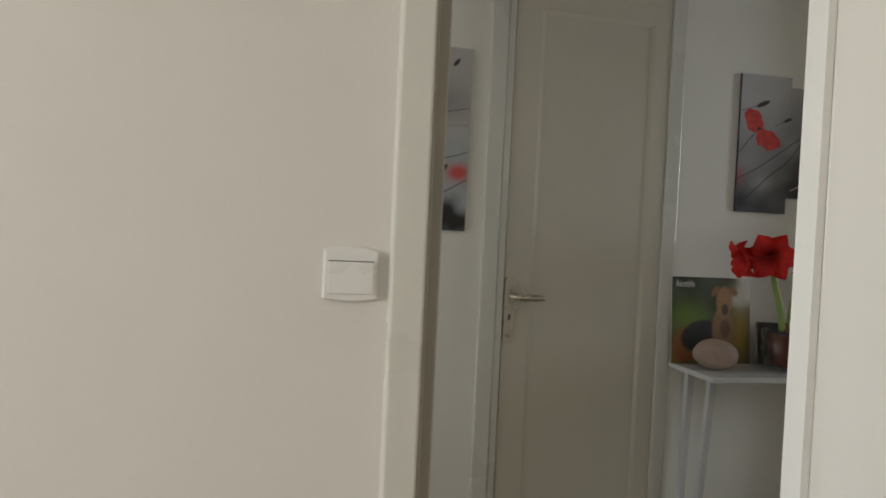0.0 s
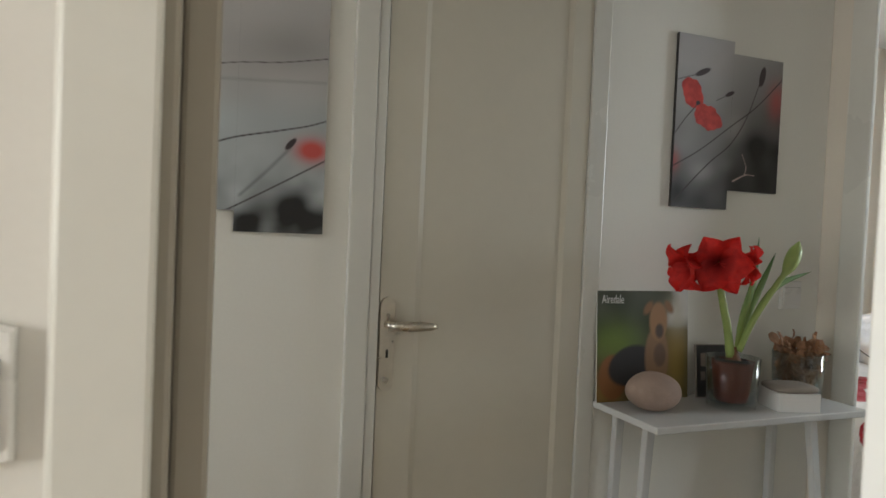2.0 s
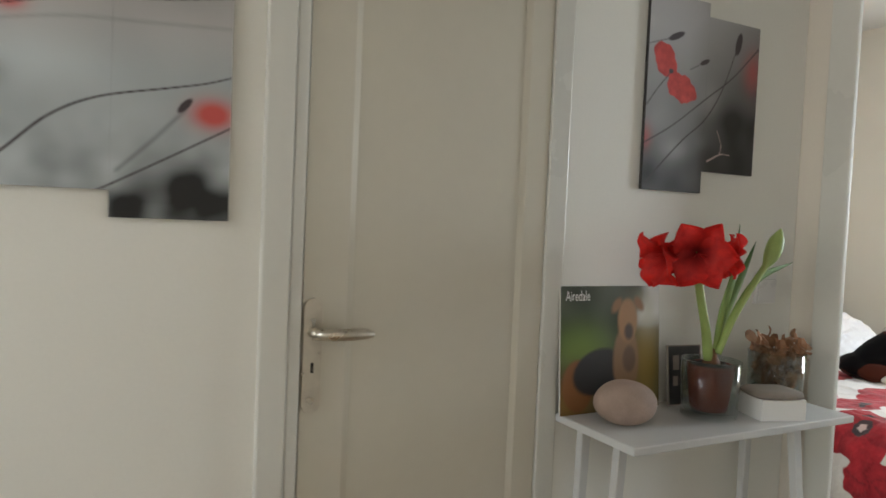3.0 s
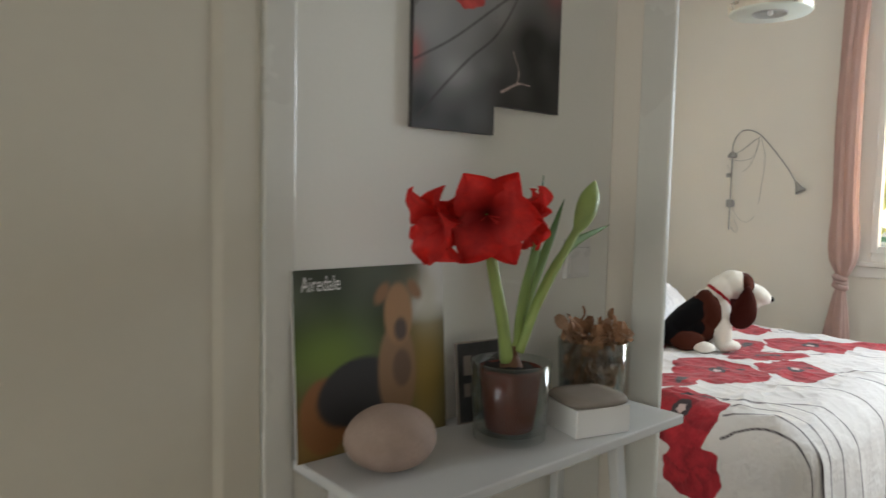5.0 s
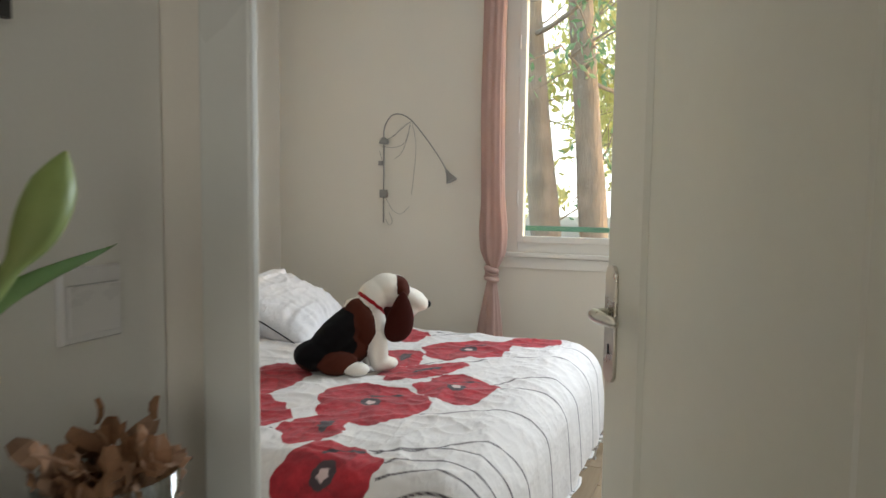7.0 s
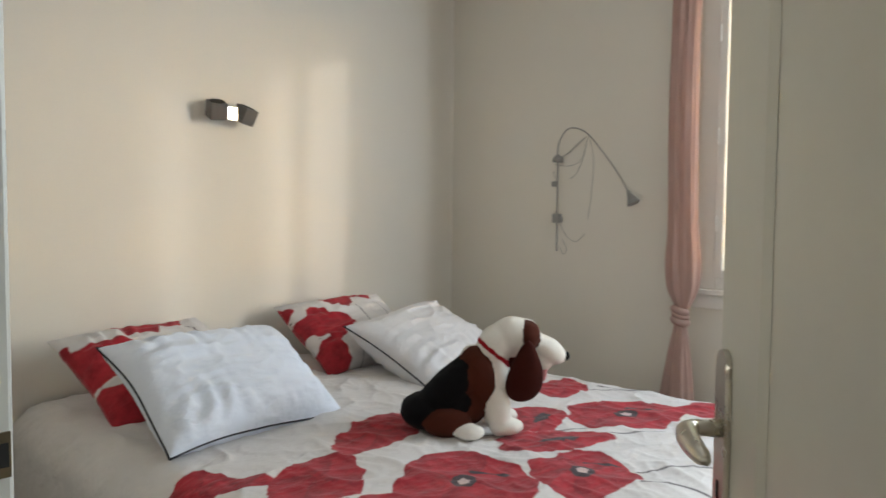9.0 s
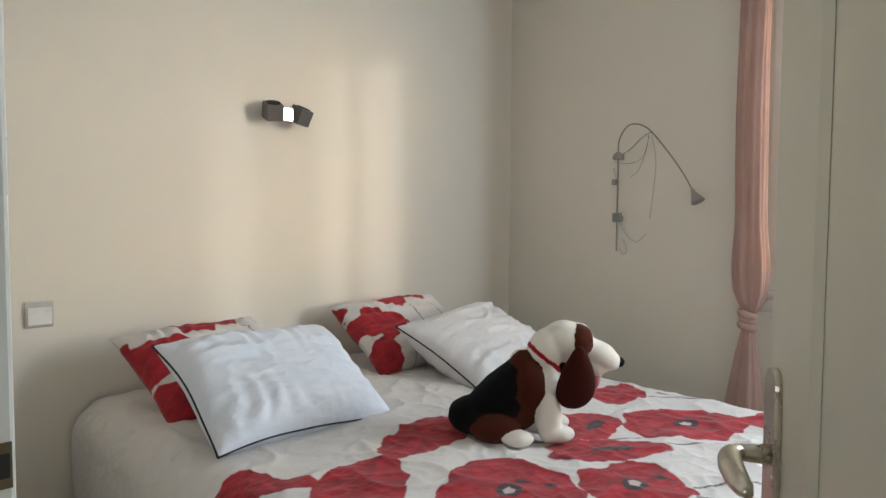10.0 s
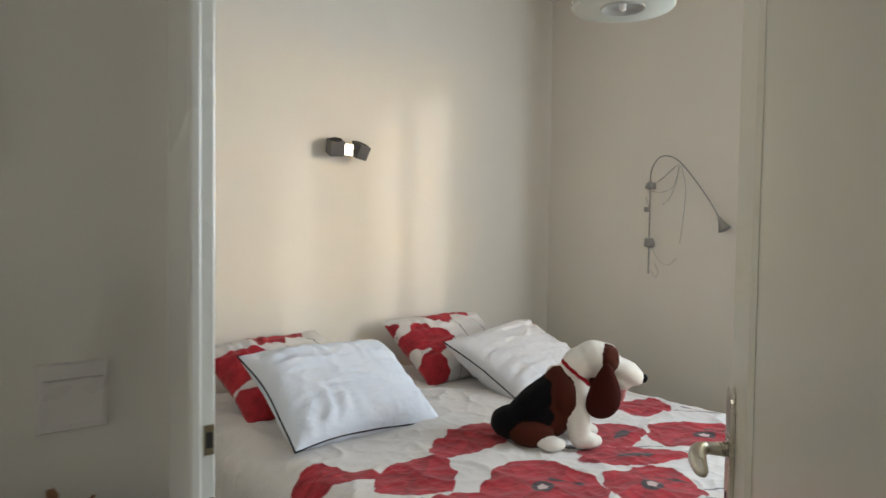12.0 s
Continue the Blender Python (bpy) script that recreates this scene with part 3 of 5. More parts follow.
def tree(place, height, radius, lean, first, leaf_mat, label, seed, leaves, size, spread):
    rng = random.Random(seed)
    ob = thing("tree", pose(*place), label, "tree", "trees outside the window")
    trunk = [(lean[0] * t * height + 0.05 * math.sin(5 * t + seed), lean[1] * t * height + 0.05 * math.cos(4 * t + seed), t * height) for t in np.linspace(0, 1, 16)]
    bm = tube(trunk, lambda t: radius * (1.15 - 0.75 * t) * (1 + 0.06 * math.sin(37 * t)), 14)
    got = {"limbs": [], "tips": []}
    for k in range(15):
        t = first + (1 - first) * (k + rng.random()) / 15
        p = Vector(trunk[min(15, int(t * 15))])
        a = rng.uniform(0, math.tau)
        limb(rng, p, (math.cos(a), math.sin(a), rng.uniform(-0.15, 0.45)), spread * (1.15 - 0.6 * t), radius * 0.2, got, 2)
    for pts, r in got["limbs"]:
        tube(pts, lambda t, r=r: max(0.006, r * (1 - 0.75 * t)), 6, bm)
    part("trunk", bm, M_BARK, ob, "brown furrowed trunk", True)
    verts, faces = [], []
    for k in range(leaves):
        c = rng.choice(got["tips"]) + Vector((rng.gauss(0, 1), rng.gauss(0, 1), rng.gauss(0, 0.7))) * 0.16
        rot = Euler((rng.uniform(0, 6.3), rng.uniform(0, 6.3), rng.uniform(0, 6.3))).to_matrix()
        s = size * rng.uniform(0.6, 1.4)
        i = len(verts)
        verts += [c + rot @ Vector(v) * s for v in ((-1, 0, 0), (0, -0.36, 0.08), (1, 0, 0), (0, 0.36, 0.08))]
        faces.append((i, i + 1, i + 2, i + 3))
    me = bpy.data.meshes.new("crown")
    me.from_pydata([tuple(v) for v in verts], [], faces)
    me.materials.append(leaf_mat)
    crown = new("crown", me)
    crown.parent = ob
    return ob


tree((8.7, 2.83, -0.72), 9.5, 0.142, (0.0, 0.066), 0.34, M_NEEDLE, "tall pine with a straight brown trunk", 3, 3600, 0.05, 1.6)
tree((8.5, 3.14, -0.72), 9.0, 0.152, (0.0, 0.105), 0.42, M_NEEDLE, "slim pine with a leaning brown trunk", 5, 3000, 0.05, 1.4)
tree((13.0, 2.5, -0.72), 6.0, 0.09, (0.01, 0.02), 0.12, M_LEAF, "broad tree with yellow-green autumn leaves", 8, 9000, 0.085, 2.3)
tree((14.5, 5.0, -0.72), 6.5, 0.10, (0.0, -0.01), 0.12, M_LEAF, "broad tree with yellow-green autumn leaves", 9, 9000, 0.085, 2.4)


# ---- switches and sockets ----
def wall_switch(m, w, h, label, grey=False, arched=False):
    """Rocker switch on a square plate; it lies on a wall whose normal is +z of m."""
    ob = thing("light_switch", m, label, "light switch")
    out = []
    for k in range(9):
        u = -w / 2 + w * k / 8
        out.append((u, h / 2 + (0.006 * (1 - (2 * u / w) ** 2) if arched else 0)))
    for k in range(9):
        u = w / 2 - w * k / 8
        out.append((u, -h / 2 - (0.004 * (1 - (2 * u / w) ** 2) if arched else 0)))
    bm = bmesh.new()
    lo, hi, top = [[bm.verts.new((x * s, y * s, z)) for x, y in out] for s, z in ((1, 0.0003), (1, 0.007), (0.95, 0.0105))]
    for a, b in ((lo, hi), (hi, top)):
        for i in range(len(a)):
            j = (i + 1) % len(a)
            bm.faces.new((a[i], a[j], b[j], b[i]))
    bm.faces.new(top)
    bmesh.ops.recalc_face_normals(bm, faces=bm.faces)
    m0 = M_PLASTIC_GREY if grey else M_PLASTIC
    pl = part("plate", bm, m0, ob)
    gap = part("rocker_gap", boxes((-w * 0.418, -h * 0.385, 0.0106, w * 0.418, h * 0.283, 0.0114)), M_DARK if arched else M_PLASTIC_GREY, ob)
    rock = boxes((-w * 0.42, -h * 0.395, 0.0107, w * 0.42, h * 0.265, 0.015), bevel=0.0012)
    for v in rock.verts:
        v.co.z += 0.0025 * (v.co.y / h) if v.co.z > 0.013 else 0
    part("rocker", rock, M_PLASTIC, ob)
    return ob


FACE_SOUTH = Matrix.Rotation(radians(90), 4, "X")
wall_switch(Matrix.Translation((0.2425, 1.2998, 1.179)) @ FACE_SOUTH, 0.082, 0.074, "white arched plastic light switch beside the doorway", arched=True)
wall_switch(Matrix.Translation((2.122, 2.3998, 1.127)) @ FACE_SOUTH, 0.082, 0.086, "white plastic light switch by the bedroom door")
wall_switch(Matrix.Translation((2.706, 4.1868, 0.937)) @ FACE_SOUTH, 0.084, 0.086, "grey and white light switch on the bedroom wall", True)
sock = thing("wall_socket", pose(2.70, 4.1865, 0.22), "white plastic wall socket low behind the bed", "socket")
part("plate", boxes((-0.04, -0.010, -0.04, 0.04, -0.0003, 0.04), bevel=0.003), M_PLASTIC, sock)
part("well", turned([(0.021, 0), (0.021, 0.001)], 24), M_PLASTIC_GREY, sock).matrix_local = pose(0, -0.0102, 0, 90)


# ---- pictures ----
def field_mesh(name, verts, faces, tint=None, red=None, dark=None, pale=None, shade=None):
    me = bpy.data.meshes.new(name)
    me.from_pydata(verts, [], faces)
    for key, vals in (("red", red), ("dark", dark), ("pale", pale), ("shade", shade)):
        a = me.attributes.new(key, "FLOAT", "POINT")
        a.data.foreach_set("value", np.full(len(verts), 1.0, dtype=np.float32) if vals is None else np.asarray(vals, dtype=np.float32))
    if tint is not None:
        a = me.attributes.new("tint", "FLOAT_COLOR", "POINT")
        a.data.foreach_set("color", np.c_[tint, np.ones(len(tint))].astype(np.float32).ravel())
    return me


def d_line(x, y, pts, w0, w1=None):
    """Distance from a stroke that tapers from w0 to w1."""
    pts = [tuple(p)[:2] for p in smooth_line([(*p, 0) for p in pts], 8)]
    w1 = w0 if w1 is None else w1
    out = np.full_like(x, 9.0)
    for k, ((ax, ay), (bx, by)) in enumerate(zip(pts, pts[1:])):
        dx, dy = bx - ax, by - ay
        t = np.clip(((x - ax) * dx + (y - ay) * dy) / (dx * dx + dy * dy + 1e-12), 0, 1)
        w = w0 + (w1 - w0) * (k + t) / len(pts)
        out = np.minimum(out, np.hypot(x - ax - t * dx, y - ay - t * dy) - w)
    return out


def d_oval(x, y, cx, cy, rx, ry, turn=0.0, ragged=0.0, petals=5, phase=0.0):
    c, s = math.cos(turn), math.sin(turn)
    u, v = (x - cx) * c + (y - cy) * s, -(x - cx) * s + (y - cy) * c
    q = np.hypot(u / rx, v / ry)
    a = np.arctan2(v, u)
    q = q / (1 + ragged * np.sin(petals * a + phase) + 0.5 * ragged * np.sin((2 * petals + 1) * a + 2 * phase))
    return (q - 1) * min(rx, ry)


def petal_shade(x, y, cx, cy, rx, ry, turn, petals, phase):
    """How light each spot of a printed flower is: every petal darkens towards the one that laps over it."""
    c, s = math.cos(turn), math.sin(turn)
    u, v = ((x - cx) * c + (y - cy) * s) / rx, (-(x - cx) * s + (y - cy) * c) / ry
    q, a = np.hypot(u, v), np.arctan2(v, u) + 0.35 * np.sin(3.0 * np.hypot(u, v) + phase)
    f = np.mod(a * petals / math.tau + phase, 1.0)
    veins = 0.5 + 0.5 * np.sin(a * 31 + 2 * np.sin(5 * a + phase))
    return np.clip(0.25 + 1.5 * np.minimum(f, 0.5) + 0.25 * np.clip(q, 0, 1) - 0.22 * veins * (1 - 0.5 * q), 0, 1)


def glow(x, y, cx, cy, rx, ry):
    return np.exp(-(((x - cx) / rx) ** 2 + ((y - cy) / ry) ** 2))


def cloudy(x, y, scale, seed):
    return np.array([noise.noise((a * scale + seed, b * scale, seed * 0.7)) for a, b in zip(x, y)])


def art_left(x, z):
    low = np.clip((1.47 - z) / 0.12, 0, 1)
    base = 0.47 + 0.05 * cloudy(x, z, 7, 3.0) - 0.07 * np.clip((1.56 - z) / 0.2, 0, 1)
    base += 0.12 * glow(x, z, 0.40, 1.50, 0.10, 0.05) + 0.10 * glow(x, z, 0.33, 1.36, 0.05, 0.03) + 0.07 * glow(x, z, 0.53, 1.42, 0.06, 0.04)
    base += low * (0.16 * cloudy(x, z, 16, 8.0) + 0.07 * cloudy(x, z, 34, 2.0))
    base -= 0.16 * glow(x, z, 0.325, 1.475, 0.022, 0.022) + 0.12 * glow(x, z, 0.60, 1.66, 0.10, 0.05) + 0.10 * glow(x, z, 0.40, 1.335, 0.05, 0.018)
    base -= 0.15 * glow(x, z, 0.52, 1.285, 0.04, 0.04) + 0.20 * glow(x, z, 0.65, 1.295, 0.07, 0.03) + 0.12 * glow(x, z, 0.60, 1.335, 0.05, 0.03)
    base -= 0.34 * np.clip((1.345 - z) / 0.06, 0, 1) * np.clip((x - 0.47) / 0.04, 0, 1)
    base += 0.26 * (cloudy(x, z, 19, 11.0) + 0.12) * np.clip((1.40 - z) / 0.08, 0, 1)
    base = np.clip(base, 0.010, 0.66)
    cool = np.clip((1.60 - z) / 0.1, 0, 1) * 0.09
    tint = np.clip(np.c_[base * (1.01 - cool), base * (0.985 + 0.2 * cool), base * (0.97 + 0.7 * cool)], 0.008, 1)
    for cx, cz, r1, r2, k in ((0.652, 1.442, 0.034, 0.024, 0.95), (0.345, 1.592, 0.022, 0.018, 0.8)):
        g = (k * np.clip(1.35 * glow(x, z, cx, cz, r1, r2), 0, 1))[:, None]
        tint = tint * (1 - g) + np.array([0.62, 0.075, 0.06]) * g
    soft = np.clip(1 - np.abs(d_line(x, z, [(0.50, 1.335), (0.555, 1.39), (0.605, 1.445)], 0.0)) / 0.006, 0, 1)[:, None]
    tint = tint * (1 - 0.5 * soft) + 0.06 * 0.5 * soft
    soft = np.clip(1 - np.abs(d_line(x, z, [(0.28, 1.545), (0.42, 1.575), (0.55, 1.585), (0.69, 1.595)], 0.0)) / 0.005, 0, 1)[:, None]
    tint = tint * (1 - 0.3 * soft) + 0.1 * 0.3 * soft
    dark = np.minimum.reduce([d_line(x, z, [(0.285, 1.566), (0.40, 1.598), (0.49, 1.617), (0.58, 1.628), (0.69, 1.650)], 0.0014),
                              d_line(x, z, [(0.29, 1.318), (0.337, 1.354), (0.40, 1.415), (0.471, 1.453), (0.58, 1.480), (0.64, 1.495), (0.69, 1.513)], 0.0024, 0.0016),
                              d_line(x, z, [(0.455, 1.294), (0.481, 1.306), (0.58, 1.362), (0.69, 1.426)], 0.0018),
                              d_oval(x, z, 0.605, 1.453, 0.017, 0.0065, 0.85), d_oval(x, z, 0.632, 1.79, 0.016, 0.006, 0.9)])
    return tint, np.full_like(x, 1.0), dark, np.full_like(x, 1.0)


def art_right(x, z):
    u, v = x - 1.65, z
    fall = np.clip(0.95 * (1.77 - v) / 0.40 + 0.5 * np.clip(u - 0.13, 0, 1) / 0.24, 0, 1)
    base = 0.42 * (1 - fall) ** 1.15 + 0.035 + 0.06 * cloudy(x, z, 15, 5.0) * np.clip((1.75 - v) / 0.2, 0, 1)
    base += 0.17 * glow(u, v, 0.10, 1.475, 0.05, 0.028) + 0.08 * glow(u, v, 0.05, 1.55, 0.05, 0.05) + 0.09 * glow(u, v, 0.215, 1.60, 0.035, 0.05) + 0.05 * glow(u, v, 0.19, 1.50, 0.03, 0.02)
    base -= 0.06 * glow(u, v, 0.30, 1.57, 0.06, 0.04) + 0.05 * glow(u, v, 0.02, 1.42, 0.03, 0.03)
    base = np.clip(base, 0.012, 0.6)
    tint = np.c_[base * 1.0, base * 0.985, base * 1.0]
    for cx, cz, r1, r2, k in ((0.365, 1.70, 0.032, 0.05, 0.62), (0.0, 1.50, 0.02, 0.03, 0.6)):
        g = (k * glow(u, v, cx, cz, r1, r2))[:, None]
        tint = tint * (1 - g) + np.array([0.55, 0.07, 0.06]) * g
    red = np.minimum(d_oval(u, v, 0.055, 1.69, 0.047, 0.033, -1.0, 0.06, 4), d_oval(u, v, 0.112, 1.628, 0.052, 0.033, -0.35, 0.07, 5, 1.0))
    dark = np.minimum.reduce([d_line(u, v, [(0.0, 1.722), (0.04, 1.735), (0.08, 1.748)], 0.0014), d_oval(u, v, 0.087, 1.752, 0.029, 0.008, 0.42),
                              d_line(u, v, [(0.14, 1.678), (0.17, 1.693)], 0.0012), d_oval(u, v, 0.188, 1.702, 0.018, 0.006, 0.42),
                              d_line(u, v, [(0.0, 1.485), (0.09, 1.535), (0.2, 1.612), (0.29, 1.675), (0.385, 1.765)], 0.0018),
                              d_line(u, v, [(0.01, 1.39), (0.07, 1.45), (0.13, 1.505), (0.20, 1.56), (0.255, 1.64), (0.30, 1.75)], 0.0022, 0.0016),
                              d_line(u, v, [(0.0, 1.575), (0.035, 1.62), (0.072, 1.66)], 0.0016), d_oval(u, v, 0.307, 1.765, 0.03, 0.011, 1.35), d_oval(u, v, 0.075, 1.665, 0.008, 0.006)])
    pale = np.minimum(d_line(u, v, [(0.245, 1.535), (0.262, 1.50), (0.258, 1.475)], 0.0016), d_line(u, v, [(0.215, 1.455), (0.262, 1.476), (0.295, 1.476)], 0.0026, 0.0012))
    return tint, red, dark, pale


def canvas(ob, x0, x1, z0, z1, art, y0=2.3995, thick=0.010):
    """One panel: a printed face with thin sides."""
    nx, nz = int((x1 - x0) / 0.004), int((z1 - z0) / 0.004)
    xs, zs = np.meshgrid(np.linspace(x0, x1, nx + 1), np.linspace(z0, z1, nz + 1), indexing="ij")
    x, z = xs.ravel(), zs.ravel()
    verts = [(a, y0 - thick, b) for a, b in zip(x, z)]
    k = nz + 1
    faces = [(i * k + j, (i + 1) * k + j, (i + 1) * k + j + 1, i * k + j + 1) for i in range(nx) for j in range(nz)]
    me = field_mesh("printed_face", verts, faces, *art(x, z))
    me.materials.append(M_ART)
    face = new("printed_face", me)
    face.parent = ob
    part("backing_panel", boxes((x0, y0 - thick + 0.0005, z0, x1, y0, z1)), M_FRAMEDARK, ob)


pic = thing("wall_picture", pose(0, 0, 0), "grey two-panel photo print with blurred red poppies", "picture", "poppy pictures in the hall")
canvas(pic, 0.285, 0.4899, 1.302, 1.88, art_left)
canvas(pic, 0.4901, 0.682, 1.257, 1.836, art_left)
pic = thing("wall_picture", pose(0, 0, 0), "dark grey two-panel photo print with a red poppy", "picture", "poppy pictures in the hall")
canvas(pic, 1.649, 1.8469, 1.372, 1.851, art_right)
canvas(pic, 1.8471, 2.035, 1.428, 1.817, art_right)


# ---- console shelf and what stands on it ----
TOP = 0.84
console = thing("console_table", pose(1.785, 2.27, 0), "slim white lacquered console table against the hall wall", "console table")
part("tabletop", boxes((-0.355, -0.135, TOP - 0.018, 0.355, 0.127, TOP), bevel=0.003), M_CONSOLE, console)


def leg(x, y, dx, dy):
    bm = bmesh.new()
    lo = [bm.verts.new((x + dx + a * 0.009, y + dy + b * 0.009, 0)) for a, b in ((-1, -1), (1, -1), (1, 1), (-1, 1))]
    hi = [bm.verts.new((x + a * 0.013, y + b * 0.011, TOP - 0.0185)) for a, b in ((-1, -1), (1, -1), (1, 1), (-1, 1))]
    for i in range(4):
        bm.faces.new((lo[i], lo[(i + 1) % 4], hi[(i + 1) % 4], hi[i]))
    bm.faces.new(lo[::-1])
    bm.faces.new(hi)
    bmesh.ops.recalc_face_normals(bm, faces=bm.faces)
    bmesh.ops.bevel(bm, geom=bm.edges[:], offset=0.002, segments=1, affect="EDGES")
    part("leg", bm, M_CONSOLE, console)


leg(-0.275, -0.01, -0.075, -0.03)
leg(0.19, -0.09, 0.12, -0.01)
leg(0.265, 0.10, 0.0, 0.0)
leg(-0.285, 0.105, -0.02, 0.0)


def calendar():
    w, h, n = 0.302, 0.296, 60
    ob = thing("wall_calendar", pose(1.422, 2.372, TOP + 0.0005, -4.0), "square calendar with a tan and green photo cover", "calendar")
    us, vs = np.meshgrid(np.linspace(0, w, n + 1), np.linspace(0, h, n + 1), indexing="ij")
    x, z = us.ravel(), vs.ravel()
    g = 0.03 + 0.05 * cloudy(x, z, 14, 2.0)
    tint = np.c_[g * 0.9 + 0.01, g + 0.015, g * 0.75 + 0.005]

    def lay(mask, col):
        nonlocal tint
        m = np.clip(mask, 0, 1)[:, None]
        tint = tint * (1 - m) + np.array(col) * m

    lay(glow(x, z, 0.06, 0.155, 0.09, 0.06), (0.10, 0.15, 0.02))
    lay(0.8 * glow(x, z, 0.26, 0.11, 0.05, 0.14), (0.26, 0.17, 0.035))
    lay(0.8 * glow(x, z, 0.03, 0.02, 0.09, 0.07), (0.21, 0.12, 0.03))
    lay(np.clip((x - 0.225 + 0.02 * np.sin(z * 40)) / 0.03, 0, 1) * np.clip((z - 0.19) / 0.04, 0, 1), (0.55, 0.54, 0.52))
    lay(0.8 * glow(x, z, 0.265, 0.24, 0.03, 0.05), (0.40, 0.38, 0.30))
    e = 0.006

    def solid(d, col):
        lay(np.clip(0.5 - d / e, 0, 1), col)

    solid(d_oval(x, z, 0.05, 0.065, 0.045, 0.06), (0.18, 0.075, 0.025))
    solid(d_oval(x, z, 0.11, 0.095, 0.075, 0.052, 0.3), (0.022, 0.02, 0.02))
    solid(d_oval(x, z, 0.195, 0.115, 0.040, 0.085), (0.20, 0.115, 0.06))
    solid(d_oval(x, z, 0.200, 0.213, 0.030, 0.052), (0.28, 0.15, 0.07))
    solid(d_oval(x, z, 0.166, 0.250, 0.021, 0.011, 0.9), (0.20, 0.10, 0.045))
    solid(d_oval(x, z, 0.236, 0.252, 0.021, 0.011, -0.9), (0.20, 0.10, 0.045))
    solid(d_oval(x, z, 0.204, 0.186, 0.014, 0.020), (0.06, 0.04, 0.03))
    solid(d_oval(x, z, 0.205, 0.12, 0.02, 0.032), (0.11, 0.065, 0.04))
    tint = np.clip(tint * 1.35, 0, 0.7)
    k = n + 1
    faces = [(i * k + j, (i + 1) * k + j, (i + 1) * k + j + 1, i * k + j + 1) for i in range(n) for j in range(n)]
    one = np.full_like(x, 1.0)
    me = field_mesh("cover", [(a, -0.0042, b) for a, b in zip(x, z)], faces, tint, one, one, one)
    me.materials.append(M_ART)
    cover = new("cover", me)
    cover.parent = ob
    part("page_block", boxes((0, -0.0038, 0, w, 0, h)), M_BOX, ob)
    cu = bpy.data.curves.new("title", "FONT")
    cu.body, cu.size, cu.extrude = "Airedale", 0.034, 0.0001
    cu.materials.append(M_BOX)
    t = new("title", cu)
    t.parent = ob
    t.matrix_local = pose(0.014, -0.0048, h - 0.034, 90) @ Matrix.Diagonal((0.62, 1, 1, 1))


calendar()

peb = bmesh.new()
ellipsoid(peb, (0, 0, 0.050), (0.073, 0.055, 0.050), seg=40, rings=24)
for v in peb.verts:
    v.co += v.co.normalized() * 0.006 * noise.noise(v.co * 11)
    v.co.z = max(v.co.z, 0.0005)
tagged(part("pebble", peb, M_PEBBLE, None, "", True), "large smooth pinkish oval stone on the console", "stone").matrix_world = pose(1.525, 2.27, TOP, 0, 0, -18)

# small dark frame behind the plant pot
fr = thing("photo_frame", pose(1.795, 2.352, TOP + 0.0005, -7, 0, -8), "small dark photo card with thin pale edges", "photo frame")
part("frame", boxes((-0.05, -0.004, 0, -0.0475, 0.003, 0.148), (0.0475, -0.004, 0, 0.05, 0.003, 0.148), (-0.0475, -0.004, 0, 0.0475, 0.003, 0.0025), (-0.0475, -0.004, 0.1455, 0.0475, 0.003, 0.148)), M_SLATE, fr, "thin worn edge")
part("photo", boxes((-0.0475, -0.003, 0.0025, 0.0475, 0.0025, 0.1455)), M_FRAMEDARK, fr)
for k, (u, z, s, t) in enumerate(((-0.025, 0.105, 0.009, 0.018), (-0.028, 0.06, 0.007, 0.012), (0.01, 0.03, 0.014, 0.008))):
    part("pale_patch", boxes((u - s, -0.0036, z - t, u + s, -0.0031, z + t)), M_SLATE, fr)


